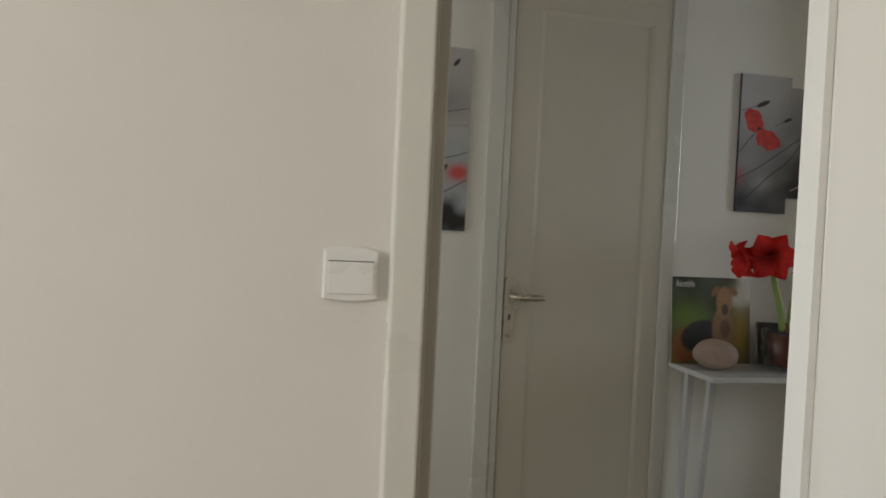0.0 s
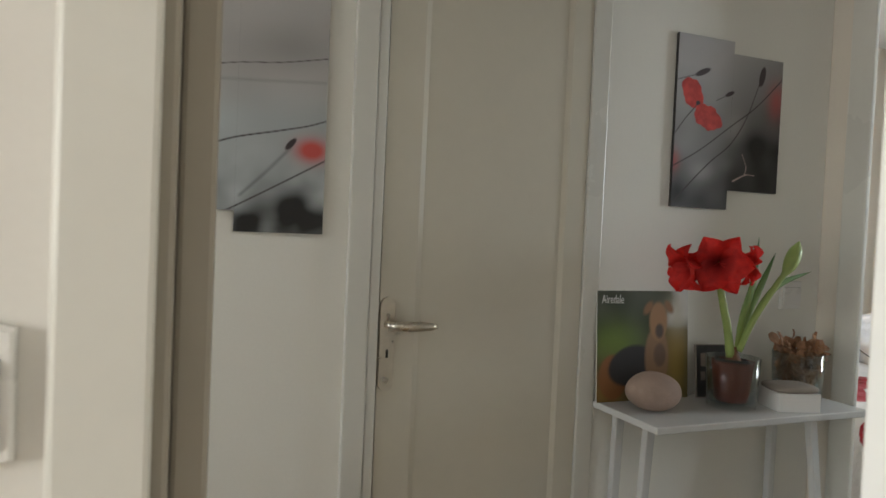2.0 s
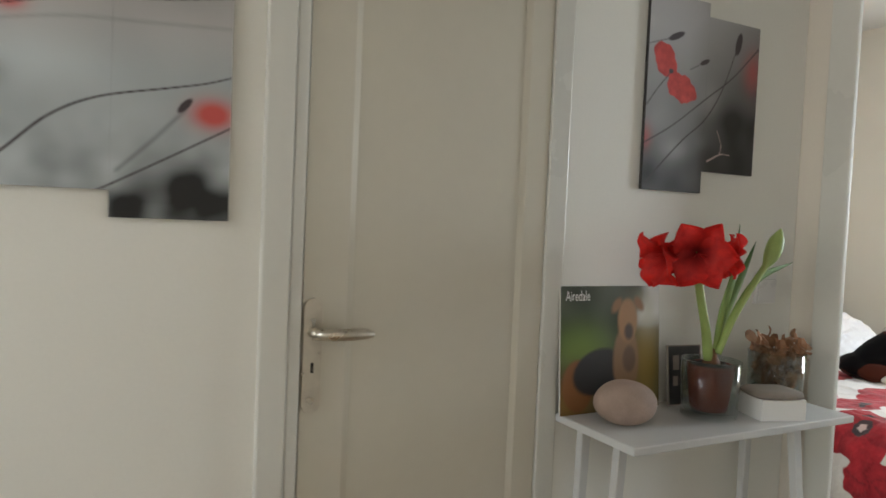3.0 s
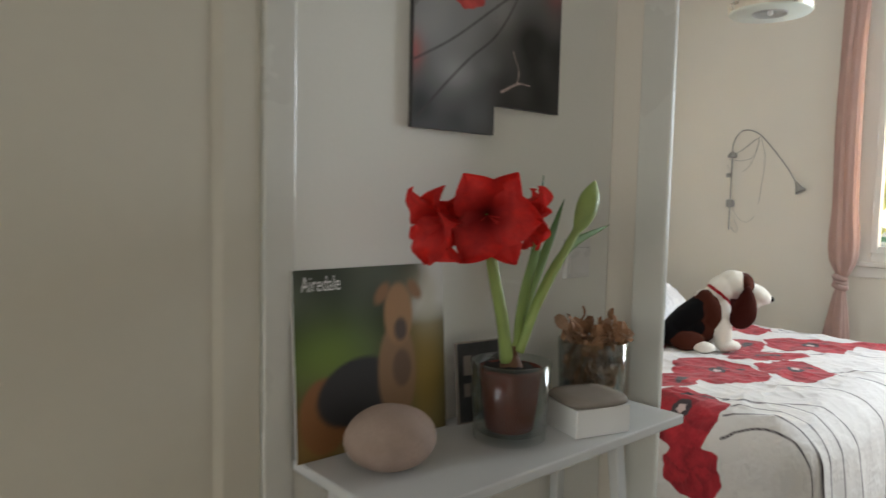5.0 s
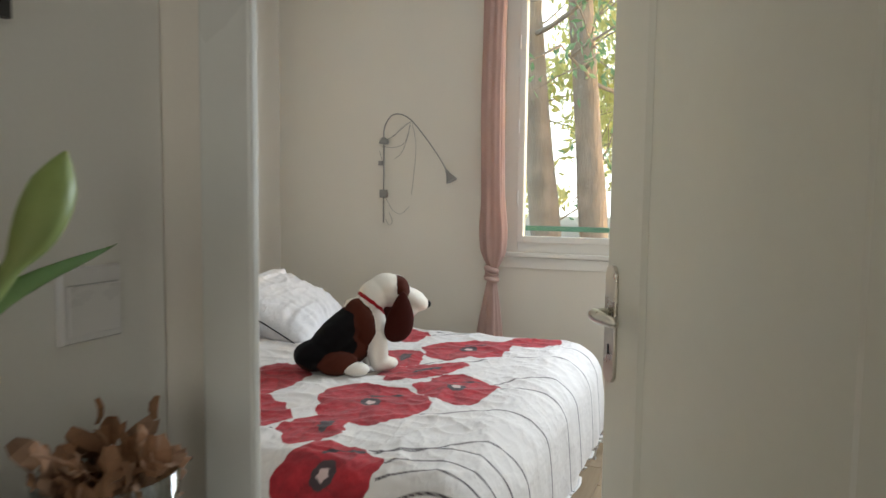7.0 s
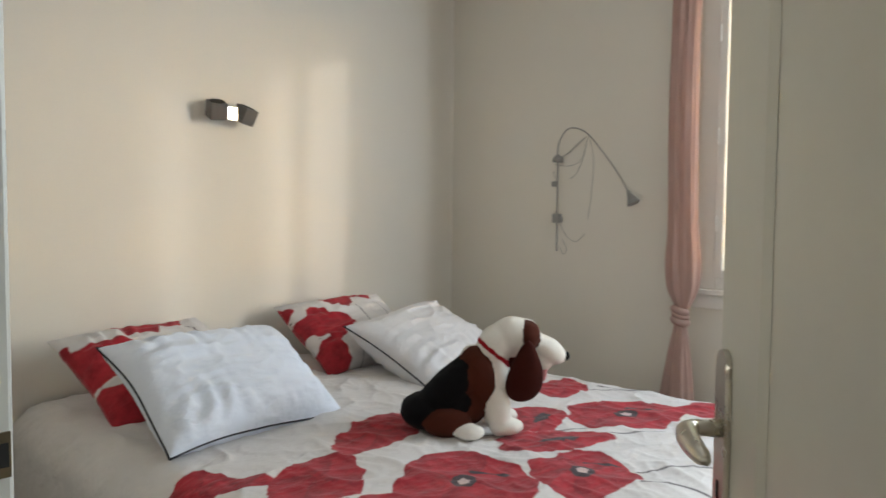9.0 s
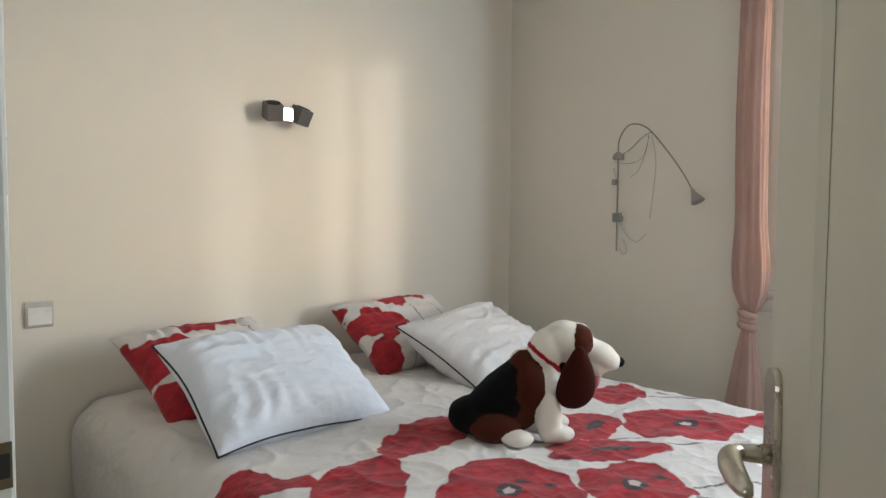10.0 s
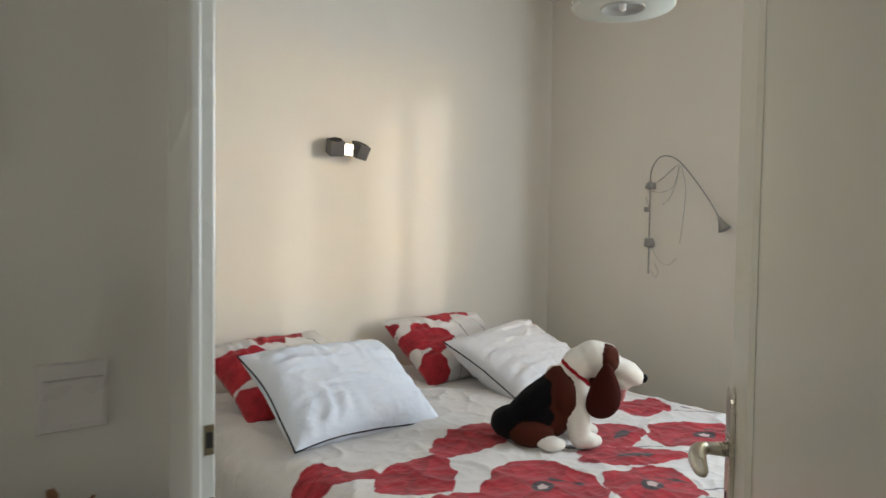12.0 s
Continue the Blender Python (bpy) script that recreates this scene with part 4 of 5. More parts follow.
# ---- amaryllis in a terracotta pot inside a glass ----
def amaryllis():
    ob = thing("potted_amaryllis", pose(1.772, 2.258, TOP), "red amaryllis in a terracotta pot inside a clear glass", "potted plant")
    part("glass", turned([(0.058, 0.0005), (0.063, 0.004), (0.0655, 0.06), (0.069, 0.135), (0.0665, 0.1355), (0.0635, 0.06), (0.059, 0.016), (0.0005, 0.014), (0.0005, 0.0005)], 56, False), M_GLASS, ob, "clear thick-based glass", True)
    part("pot", turned([(0.038, 0.0165), (0.042, 0.02), (0.0535, 0.118), (0.0545, 0.124), (0.051, 0.124), (0.049, 0.115)], 48), M_TERRACOTTA, ob, "terracotta pot", True)
    soil = grid(24, 24, lambda u, v: ((u * 0.050) * math.cos(v * math.tau), (u * 0.050) * math.sin(v * math.tau), 0.121 + 0.010 * (1 - u) + 0.010 * noise.noise((u * 6 * math.cos(v * math.tau), u * 6 * math.sin(v * math.tau), 3.0))))
    part("soil", soil, M_SOIL, ob, smooth=True)
    part("bulb", turned([(0.004, 0.10), (0.018, 0.115), (0.021, 0.126), (0.016, 0.138), (0.010, 0.150), (0.008, 0.160), (0.004, 0.161)], 24), M_BULB, ob, "brown papery bulb", True)
    stem = smooth_line([(-0.010, 0, 0.135), (-0.025, 0, 0.21), (-0.046, 0, 0.28), (-0.066, 0.002, 0.362)], 8)
    part("stem", tube(stem, lambda t: 0.0115 - 0.0025 * t, 16), M_STEM, ob, "thick pale green stem", True)

    def strap(points, w, name="leaf"):
        line = smooth_line(points, 8)
        n = len(line) - 1

        def place(u, v):
            i = min(int(u * n), n - 1)
            p = line[i].lerp(line[i + 1], u * n - i)
            d = (line[i + 1] - line[i]).normalized()
            side = d.cross(Vector((0, 1, 0))).normalized()
            wide = w * (0.65 + 0.35 * math.sin(math.pi * min(1, u * 1.2))) * (1 - max(0, (u - 0.72) / 0.28) ** 2)
            s = (v - 0.5) * 2
            return p + side * s * wide + Vector((0, -1, 0)) * (0.25 * wide * (1 - s * s))
        lf = part(name, grid(24, 6, place), M_STRAP, ob, smooth=True)
        so = lf.modifiers.new("thickness", "SOLIDIFY")
        so.thickness = 0.0016

    strap([(0.006, -0.004, 0.15), (0.022, -0.004, 0.24), (0.048, -0.010, 0.34), (0.056, -0.012, 0.455)], 0.0125)
    strap([(0.010, 0.002, 0.15), (0.042, 0.002, 0.24), (0.092, 0.004, 0.33), (0.140, 0.008, 0.415)], 0.013)
    strap([(0.014, -0.004, 0.15), (0.055, -0.008, 0.235), (0.13, -0.012, 0.325), (0.250, -0.016, 0.368)], 0.0115)
    bud = smooth_line([(0.008, -0.01, 0.15), (0.05, -0.014, 0.235), (0.115, -0.016, 0.32), (0.165, -0.016, 0.38), (0.200, -0.014, 0.45)], 10)
    part("bud_stalk", tube(bud, lambda t: 0.0085 - 0.001 * t if t < 0.66 else 0.0076 + 0.0125 * math.sin(math.pi * min(1, (t - 0.66) / 0.34)) ** 0.9 - 0.006 * max(0, t - 0.9) * 10, 16), M_STEM, ob, "green stalk with a closed bud", True)

    def bloom(center, aim, size, seed, long=1.0):
        rng = random.Random(seed)
        fl = new("flower")
        fl.parent = ob
        fl.matrix_local = Matrix.Translation(center) @ Vector(aim).normalized().to_track_quat("Z", "Y").to_matrix().to_4x4()
        fl["label"] = "wide red trumpet flower"
        for k in range(6):
            a0 = k * math.tau / 6 + rng.uniform(-0.08, 0.08)
            inner = k % 2
            wide = (0.52 if not inner else 0.42) * size
            curl, reach = rng.uniform(0.7, 1.3), rng.uniform(0.92, 1.08)

            def place(u, v, a0=a0, wide=wide, curl=curl, inner=inner, reach=reach, k=k):
                s = (v - 0.5) * 2
                r = size * reach * (0.015 + 0.385 * u + 0.60 * u ** 2.2)
                up = long * size * (0.95 * math.sin(min(1.0, u * 1.1) * 1.35) - 0.75 * curl * max(0, u - 0.55) ** 1.5) - 0.004 * inner
                w = wide * (0.10 + 0.90 * math.sin(math.pi * min(1.0, 0.03 + 0.89 * u ** 0.95)) ** 0.85) * (1 - 0.9 * u ** 10)
                ruffle = u * u * (0.009 * math.sin(9 * u + 4 * s + seed + 2 * k) * abs(s) + 0.005 * math.sin(21 * u + seed * 3 + k) * s * s)
                z = up + ruffle + 0.16 * size * s * s * u * (1 - 0.5 * u) - 0.05 * size * (1 - abs(s)) * u
                side = s * w
                return (r * math.cos(a0) - side * math.sin(a0), r * math.sin(a0) + side * math.cos(a0), z)
            part("petal", grid(20, 10, place), M_PETAL, fl, smooth=True)
        bm = bmesh.new()
        for k in range(5):
            a = rng.uniform(0, math.tau)
            tube(smooth_line([(0, 0, 0.02), (0.006 * math.cos(a), 0.006 * math.sin(a), size * 0.55), (0.014 * math.cos(a), 0.014 * math.sin(a) , size * 0.95)], 4), 0.0011, 5, bm)
        part("stamens", bm, M_PETAL, fl)
        part("tube", tube([(0, 0, -0.03), (0, 0, -0.016), (0, 0, -0.001)], lambda t: 0.0045 - 0.0015 * t, 12), M_STEM, fl)

    bloom((-0.064, 0.004, 0.386), (-0.66, -0.74, -0.06), 0.084, 1, 0.70)
    bloom((-0.084, 0.020, 0.388), (-0.97, 0.16, -0.30), 0.074, 2, 1.45)
    bloom((-0.060, 0.012, 0.392), (0.20, -0.20, 0.75), 0.046, 3, 0.9)
    bloom((-0.050, 0.000, 0.384), (0.84, -0.55, -0.06), 0.062, 4, 1.5)


amaryllis()

# white box under a flat stone
tagged(part("white_box", boxes((-0.058, -0.05, 0, 0.058, 0.05, 0.05), bevel=0.002), M_BOX), "small closed white cardboard box on the console", "box").matrix_world = pose(1.925, 2.208, TOP, 0, 0, -17)
slab = bmesh.new()
ring = [(math.copysign(abs(math.cos(a)) ** 0.55, math.cos(a)) * 0.064, math.copysign(abs(math.sin(a)) ** 0.55, math.sin(a)) * 0.056) for a in np.linspace(0, math.tau, 36, endpoint=False)]
lev = [[slab.verts.new((x * s * (1 + 0.05 * noise.noise((x * 20, y * 20, 1.0))), y * s, z + 0.001 * noise.noise((x * 40, y * 40, z * 50)))) for x, y in ring] for s, z in ((0.92, 0.0008), (1.0, 0.004), (1.0, 0.010), (0.94, 0.0145), (0.6, 0.016))]
for a, b in zip(lev, lev[1:]):
    for i in range(36):
        slab.faces.new((a[i], a[(i + 1) % 36], b[(i + 1) % 36], b[i]))
slab.faces.new(lev[0][::-1])
slab.faces.new(lev[-1])
tagged(part("flat_stone", slab, M_SLATE, None, "", True), "flat grey-brown stone lying on a white box", "stone").matrix_world = pose(1.925, 2.208, TOP + 0.05, 0, 0, -17)

rs = bmesh.new()
ellipsoid(rs, (0, 0, 0.043), (0.043, 0.016, 0.043), seg=28, rings=16)
tagged(part("round_stone", rs, M_PORCELAIN, None, "", True), "small pale round stone leaning by the wall", "stone").matrix_world = pose(1.905, 2.345, TOP, 0, 0, 0)


def dried_flowers():
    ob = thing("dried_flower_glass", pose(2.045, 2.288, TOP) @ Matrix.Diagonal((1.14, 1.14, 1.14, 1)), "clear glass filled with dried brown flower heads", "vase")
    part("glass", turned([(0.050, 0.0005), (0.056, 0.004), (0.061, 0.118), (0.0592, 0.1185), (0.054, 0.010), (0.0005, 0.008), (0.0005, 0.0005)], 56, False), M_GLASS, ob, "clear drinking glass", True)
    rng = random.Random(4)
    st = bmesh.new()
    for k in range(46):
        a, r = rng.uniform(0, math.tau), 0.043 * math.sqrt(rng.random())
        ellipsoid(st, (r * math.cos(a), r * math.sin(a), 0.014 + 0.028 * rng.random()), (rng.uniform(0.006, 0.010), rng.uniform(0.006, 0.009), 0.006), Euler((rng.random() * 3, rng.random() * 3, 0)).to_matrix().to_4x4(), 8, 6)
    part("pebbles", st, M_PEBBLES, ob, "dark pebbles", True)
    for tone, count, seed in ((M_DRY, 150, 6), (M_DRYPALE, 90, 7)):
        rng = random.Random(seed)
        bm = bmesh.new()
        for k in range(count):
            a, r = rng.uniform(0, math.tau), 0.056 * math.sqrt(rng.random())
            z = rng.uniform(0.045, 0.118) if r < 0.046 or k % 3 else rng.uniform(0.115, 0.16)
            if z < 0.118:
                r = min(r, 0.046)
            else:
                r *= 1.15
            z += 0.035 * (1 - r / 0.06) * (z > 0.11)
            m = Matrix.Translation((r * math.cos(a), r * math.sin(a), z)) @ Euler((rng.uniform(0, 6), rng.uniform(0, 6), rng.uniform(0, 6))).to_matrix().to_4x4()
            s = rng.uniform(0.010, 0.019)
            vs = [[bm.verts.new(m @ Vector((s * (i - 1.5) / 1.5, s * 0.75 * (j - 1) * math.sin(math.pi * (i + 0.7) / 4.4), s * (0.35 * ((i - 1.5) / 1.5) ** 2 + 0.3 * (j - 1) ** 2)))) for j in range(3)] for i in range(4)]
            for i in range(3):
                for j in range(2):
                    bm.faces.new((vs[i][j], vs[i + 1][j], vs[i + 1][j + 1], vs[i][j + 1]))
        part("dried_petals", bm, tone, ob)
    tw = tube(smooth_line([(0.0, 0, 0.10), (-0.05, -0.01, 0.145), (-0.085, -0.015, 0.165)], 6), 0.0014, 6)
    part("twig", tw, M_DRY, ob)


dried_flowers()


# ---- bed ----
BX0, BX1, BY0, BY1, BZ = 2.87, 4.42, 2.23, 4.17, 0.645
bed = thing("bed", pose(0, 0, 0), "low double bed with a wooden base on short legs", "bed")
part("mattress", boxes((BX0 + 0.05, BY0 + 0.06, 0.34, BX1 - 0.05, BY1, BZ - 0.03), bevel=0.03), M_MATTRESS, bed)
part("bed_base", boxes((BX0 + 0.05, BY0 + 0.06, 0.17, BX1 - 0.05, BY1, 0.338), bevel=0.008), M_BEDWOOD, bed)
for lx in (BX0 + 0.12, BX1 - 0.12):
    for ly in (BY0 + 0.13, BY1 - 0.10):
        part("leg", boxes((lx - 0.03, ly - 0.03, 0, lx + 0.03, ly + 0.03, 0.169), bevel=0.004), M_BEDWOOD, bed)

# printed flowers: centre, radii, turn, whether the heart shows
POPPIES = ((3.305, 2.65, 0.20, 0.165, 0.5, 1), (3.545, 2.47, 0.15, 0.125, 0.4, 1), (4.08, 2.62, 0.20, 0.15, -0.5, 1), (4.31, 2.42, 0.13, 0.10, -0.7, 0), (2.84, 2.53, 0.13, 0.125, 0, 1),
           (3.04, 2.68, 0.11, 0.09, 0.3, 0), (3.08, 2.91, 0.15, 0.11, 0.6, 0), (2.87, 3.09, 0.085, 0.075, 0, 0), (2.95, 3.02, 0.08, 0.035, -0.3, 0), (3.42, 3.06, 0.20, 0.10, 0.35, 0),
           (4.22, 2.95, 0.15, 0.09, 0.2, 0), (3.70, 2.66, 0.165, 0.085, -0.6, 0), (3.84, 2.82, 0.14, 0.10, 0.3, 0), (2.66, 2.46, 0.08, 0.10, 0, 0), (2.62, 3.3, 0.07, 0.05, 0.4, 0))
STALKS = (((2.92, 2.48), (3.02, 2.36), (3.06, 2.18), (3.07, 1.85)), ((2.88, 2.44), (2.96, 2.32), (2.98, 2.1), (2.985, 1.85)), ((2.84, 2.42), (2.90, 2.31), (2.92, 2.1), (2.925, 1.85)), ((2.78, 2.38), (2.84, 2.28), (2.86, 2.1), (2.865, 1.85)), ((3.10, 2.62), (3.30, 2.42), (3.42, 2.22), (3.45, 1.85)),
          ((3.38, 2.52), (3.58, 2.34), (3.68, 2.15), (3.70, 1.85)), ((3.62, 2.38), (3.78, 2.28), (3.86, 2.12), (3.88, 1.85)), ((3.86, 2.56), (4.02, 2.40), (4.10, 2.18), (4.11, 1.85)),
          ((4.16, 2.50), (4.24, 2.36), (4.28, 2.18), (4.28, 1.85)), ((3.50, 2.90), (3.72, 2.76), (3.92, 2.60), (4.0, 2.48)),
          ((4.34, 2.86), (4.40, 2.70), (4.44, 2.5), (4.5, 2.3)), ((3.0, 2.80), (2.96, 2.6), (2.98, 2.4), (3.16, 2.2), (3.2, 1.9)), ((4.10, 3.02), (4.30, 2.84), (4.45, 2.64), (4.6, 2.5)))


def print_fields(x, y):
    red, dark, pale = np.full_like(x, 1.0), np.full_like(x, 1.0), np.full_like(x, 1.0)
    shade = np.ones_like(x)
    for k, (cx, cy, rx, ry, turn, heart) in enumerate(POPPIES):
        d = d_oval(x, y, cx, cy, rx, ry, turn, 0.06, 3 + k % 3, k * 1.3)
        shade = np.where(d < np.minimum(red, 0.02), petal_shade(x, y, cx, cy, rx, ry, turn, 4 + k % 2, k * 0.37), shade)
        red = np.minimum(red, d)
        if heart:
            ring = d_oval(x, y, cx, cy, 0.040, 0.030, turn, 0.05, 7, k)
            dark = np.minimum(dark, ring)
            dark = np.minimum(dark, d_line(x, y, [(cx + 0.065, cy + 0.03), (cx + 0.085, cy + 0.0), (cx + 0.105, cy - 0.05)], 0.006 + 0.003 * np.sin(90 * y + k)))
            pale = np.minimum(pale, d_oval(x, y, cx, cy, 0.018, 0.014, turn, 0.15, 5, k))
        elif k in (5, 11, 12):
            dark = np.minimum(dark, d_oval(x, y, cx + 0.03, cy - 0.02, rx * 0.35, ry * 0.22, turn, 0.2, 5, k))
    stalk = np.full_like(x, 1.0)
    for s in STALKS:
        stalk = np.minimum(stalk, d_line(x, y, s, 0.0042))
    dark = np.where(red > 0.004, np.minimum(dark, stalk), dark)
    return red, dark, pale, shade


def duvet():
    R = 0.125
    left, right, foot = 0.56, 0.40, 0.375
    us = np.arange(BX0 - left, BX1 + right + 0.001, 0.0065)
    vs = np.arange(BY0 - foot, BY1 + 0.001, 0.0065)
    x0, x1, y0 = BX0 + 0.05, BX1 - 0.05, BY0 + 0.05
    verts, nu, nv = [], len(us), len(vs)
    for u in us:
        for v in vs:
            ex, ey = (u - x1 if u > x1 else (u - x0 if u < x0 else 0.0)), (v - y0 if v < y0 else 0.0)
            e = math.hypot(ex, ey)
            px, py = min(max(u, x0), x1), max(v, y0)
            if e > 0:
                dx, dy = ex / e, ey / e
                lim = (left if ex < 0 else right) * abs(dx) + foot * abs(dy)
                e = min(e, lim + 0.04)
                a = min(e / R, math.pi / 2)
                out, drop = R * math.sin(a), R * (1 - math.cos(a)) + max(0, e - R * math.pi / 2)
                along = px - py + 0.22 * math.atan2(abs(dx), abs(dy))
                hang = max(0.0, drop - 0.03)
                fold = hang * (0.05 * noise.noise((along * 6, 0.3, drop * 1.5)) + 0.005 * math.sin(along * 36 + 5 * noise.noise((along * 4, 1.7, drop))))
                out += fold + 0.16 * hang * (1 - drop / 0.9) - (0.09 * hang if ex < 0 else 0)
                px, py, pz = px + dx * out, py + dy * out, BZ - drop
                pz += 0.006 * noise.noise((u * 9, v * 9, 2.0))
            else:
                pz = BZ
            crest = noise.noise((u * 2.6 + 0.3 * v, v * 3.1, 4.0))
            ridge = 1 - abs(noise.noise((u * 6.5 + 2.0 * v, v * 5.0 - u, 9.0))) * 2
            ridge2 = 1 - abs(noise.noise((u * 14 - 6.0 * v, v * 9.0 + u * 5, 19.0))) * 2
            top = 0.010 * crest + 0.008 * max(0, ridge) ** 3 + 0.0035 * max(0, ridge2) ** 3
            head = max(0, (v - 3.9) / 0.3)
            pz += top * (1.0 if e == 0 else 0.7) - 0.02 * head * head
            verts.append((px, py, max(pz, 0.012)))
    faces = [(i * nv + j, (i + 1) * nv + j, (i + 1) * nv + j + 1, i * nv + j + 1) for i in range(nu - 1) for j in range(nv - 1)]
    U, V = np.meshgrid(us, vs, indexing="ij")
    me = field_mesh("duvet", verts, faces, None, *print_fields(U.ravel(), V.ravel()))
    me.materials.append(M_DUVET)
    me.shade_smooth()
    ob = new("duvet", me)
    so = ob.modifiers.new("thickness", "SOLIDIFY")
    so.thickness, so.offset = 0.012, -1
    return tagged(ob, "white cotton duvet printed with red poppies, spread over the bed", "duvet")


duvet()


def pillow(m, w, h, thick, seed, material, label, piping=False, printed=False, sag=0.0):
    """A soft pillow in its own plane: x across, y up, z its thickness."""
    n = 76
    verts, faces, coords = [], [], []
    for side in (1, -1):
        base = len(verts)
        for i in range(n + 1):
            for j in range(n + 1):
                u, v = 2 * i / n - 1, 2 * j / n - 1
                x = u * w / 2 * (1 - 0.08 * (1 - v * v) * abs(u) ** 3)
                y = v * h / 2 * (1 - 0.11 * (1 - u * u) * abs(v) ** 3)
                t = ((1 - abs(u) ** 3.2) * (1 - abs(v) ** 3.2)) ** 0.52
                edge = min(1, 3.5 * (1 - max(abs(u), abs(v))))
                puff = thick / 2 * t * (1 + 0.14 * noise.noise((u * 1.3 + seed, v * 1.3, side * 2.0)))
                r = 1 - 2 * abs(noise.noise((u * 1.5 + seed + 1.1 * v, v * 2.6 - 0.5 * u, seed * 3.0 + side)))
                r2 = 1 - 2 * abs(noise.noise((u * 3.0 + 3.5 * v, v * 4.6 - 1.5 * u, seed * 5.0 + side)))
                pucker = math.exp(-(1 - abs(v)) / 0.38) * math.sin(30 * u + 4 * noise.noise((u * 3, v * 1.5, seed + 4.0))) * max(0, noise.noise((u * 2.2, seed * 2.0, v)) + 0.35)
                pucker += math.exp(-(1 - abs(u)) / 0.30) * math.sin(22 * v + 4 * noise.noise((u * 1.5, v * 3, seed + 9.0))) * max(0, noise.noise((v * 2.2, seed * 3.0, u)) + 0.25)
                crease = (0.007 * max(0, r) ** 4 + 0.005 * max(0, r2) ** 3 + 0.024 * pucker) * edge * (0.35 + 0.65 * t)
                z = side * (puff + crease) - sag * (x / w) ** 2 * 2 + 0.02 * noise.noise((u + seed, v, 7.0))
                verts.append((x, y, z))
                coords.append((x, y))
        for i in range(n):
            for j in range(n):
                q = [base + i * (n + 1) + j, base + (i + 1) * (n + 1) + j, base + (i + 1) * (n + 1) + j + 1, base + i * (n + 1) + j + 1]
                faces.append(q if side > 0 else q[::-1])
    c = np.array(coords)
    rng = random.Random(seed)
    red = dark = pale = None
    if printed:
        x, y = c[:, 0], c[:, 1]
        red, dark = np.full(len(c), 1.0), np.full(len(c), 1.0)
        for cx, cy, r in ((-0.17, 0.02, 0.12), (-0.03, 0.17, 0.09), (0.10, 0.20, 0.08), (-0.25, -0.16, 0.10), (-0.30, 0.15, 0.05), (0.02, -0.1, 0.07)):
            red = np.minimum(red, d_oval(x, y, cx, cy, r, r * 0.75, rng.uniform(-1, 1), 0.12, 4, rng.random() * 6))
            dark = np.minimum(dark, d_line(x, y, [(cx, cy), (cx + 0.06, cy - 0.12), (cx + 0.05, cy - 0.3)], 0.003))
        dark = np.where(red > 0.01, dark, 1.0)
    me = field_mesh("pillow_body", verts, faces, None, red, dark, pale)
    me.materials.append(material)
    me.shade_smooth()
    ob = thing("pillow", m, label, "pillow", "pillows on the bed")
    body = new("cover", me)
    body.parent = ob
    if piping:
        k = n + 1
        loop = [i * k for i in range(n)] + [n * k + j for j in range(n)] + [i * k + n for i in range(n, 0, -1)] + [j for j in range(n, 0, -1)]
        pts = [Vector(verts[i]) for i in loop]
        part("piping", tube([*pts, pts[0]], 0.0032, 6), M_PIPING, ob, "black corded edging", True)
    return ob


def lean(place, across, up):
    """A pose whose x axis runs along across and whose y axis leans along up."""
    x = Vector(across).normalized()
    z = x.cross(Vector(up)).normalized()
    y = z.cross(x)
    return Matrix.Translation(place) @ Matrix((x, y, z)).transposed().to_4x4()


pillow(lean((3.16, 3.84, 0.755), (1, 0.12, 0.02), (-0.16, 0.66, 0.40)), 0.55, 0.45, 0.15, 3, M_DUVET, "red poppy printed pillow against the wall", False, True)
pillow(lean((3.18, 3.46, 0.768), (1, 0.10, -0.04), (0.02, 0.70, 0.45)), 0.62, 0.43, 0.19, 5, M_WHITECLOTH, "plain white pillow with black piping leaning on a printed one", True)
pillow(lean((4.05, 3.88, 0.765), (1, -0.02, 0.02), (-0.05, 0.62, 0.40)), 0.58, 0.44, 0.15, 8, M_DUVET, "red poppy printed pillow against the wall", False, True)
pillow(lean((4.16, 3.53, 0.738), (1, 0.22, 0.04), (-0.22, 0.60, 0.34)), 0.63, 0.48, 0.19, 11, M_GREYCLOTH, "plain white pillow with black piping leaning on a printed one", True)


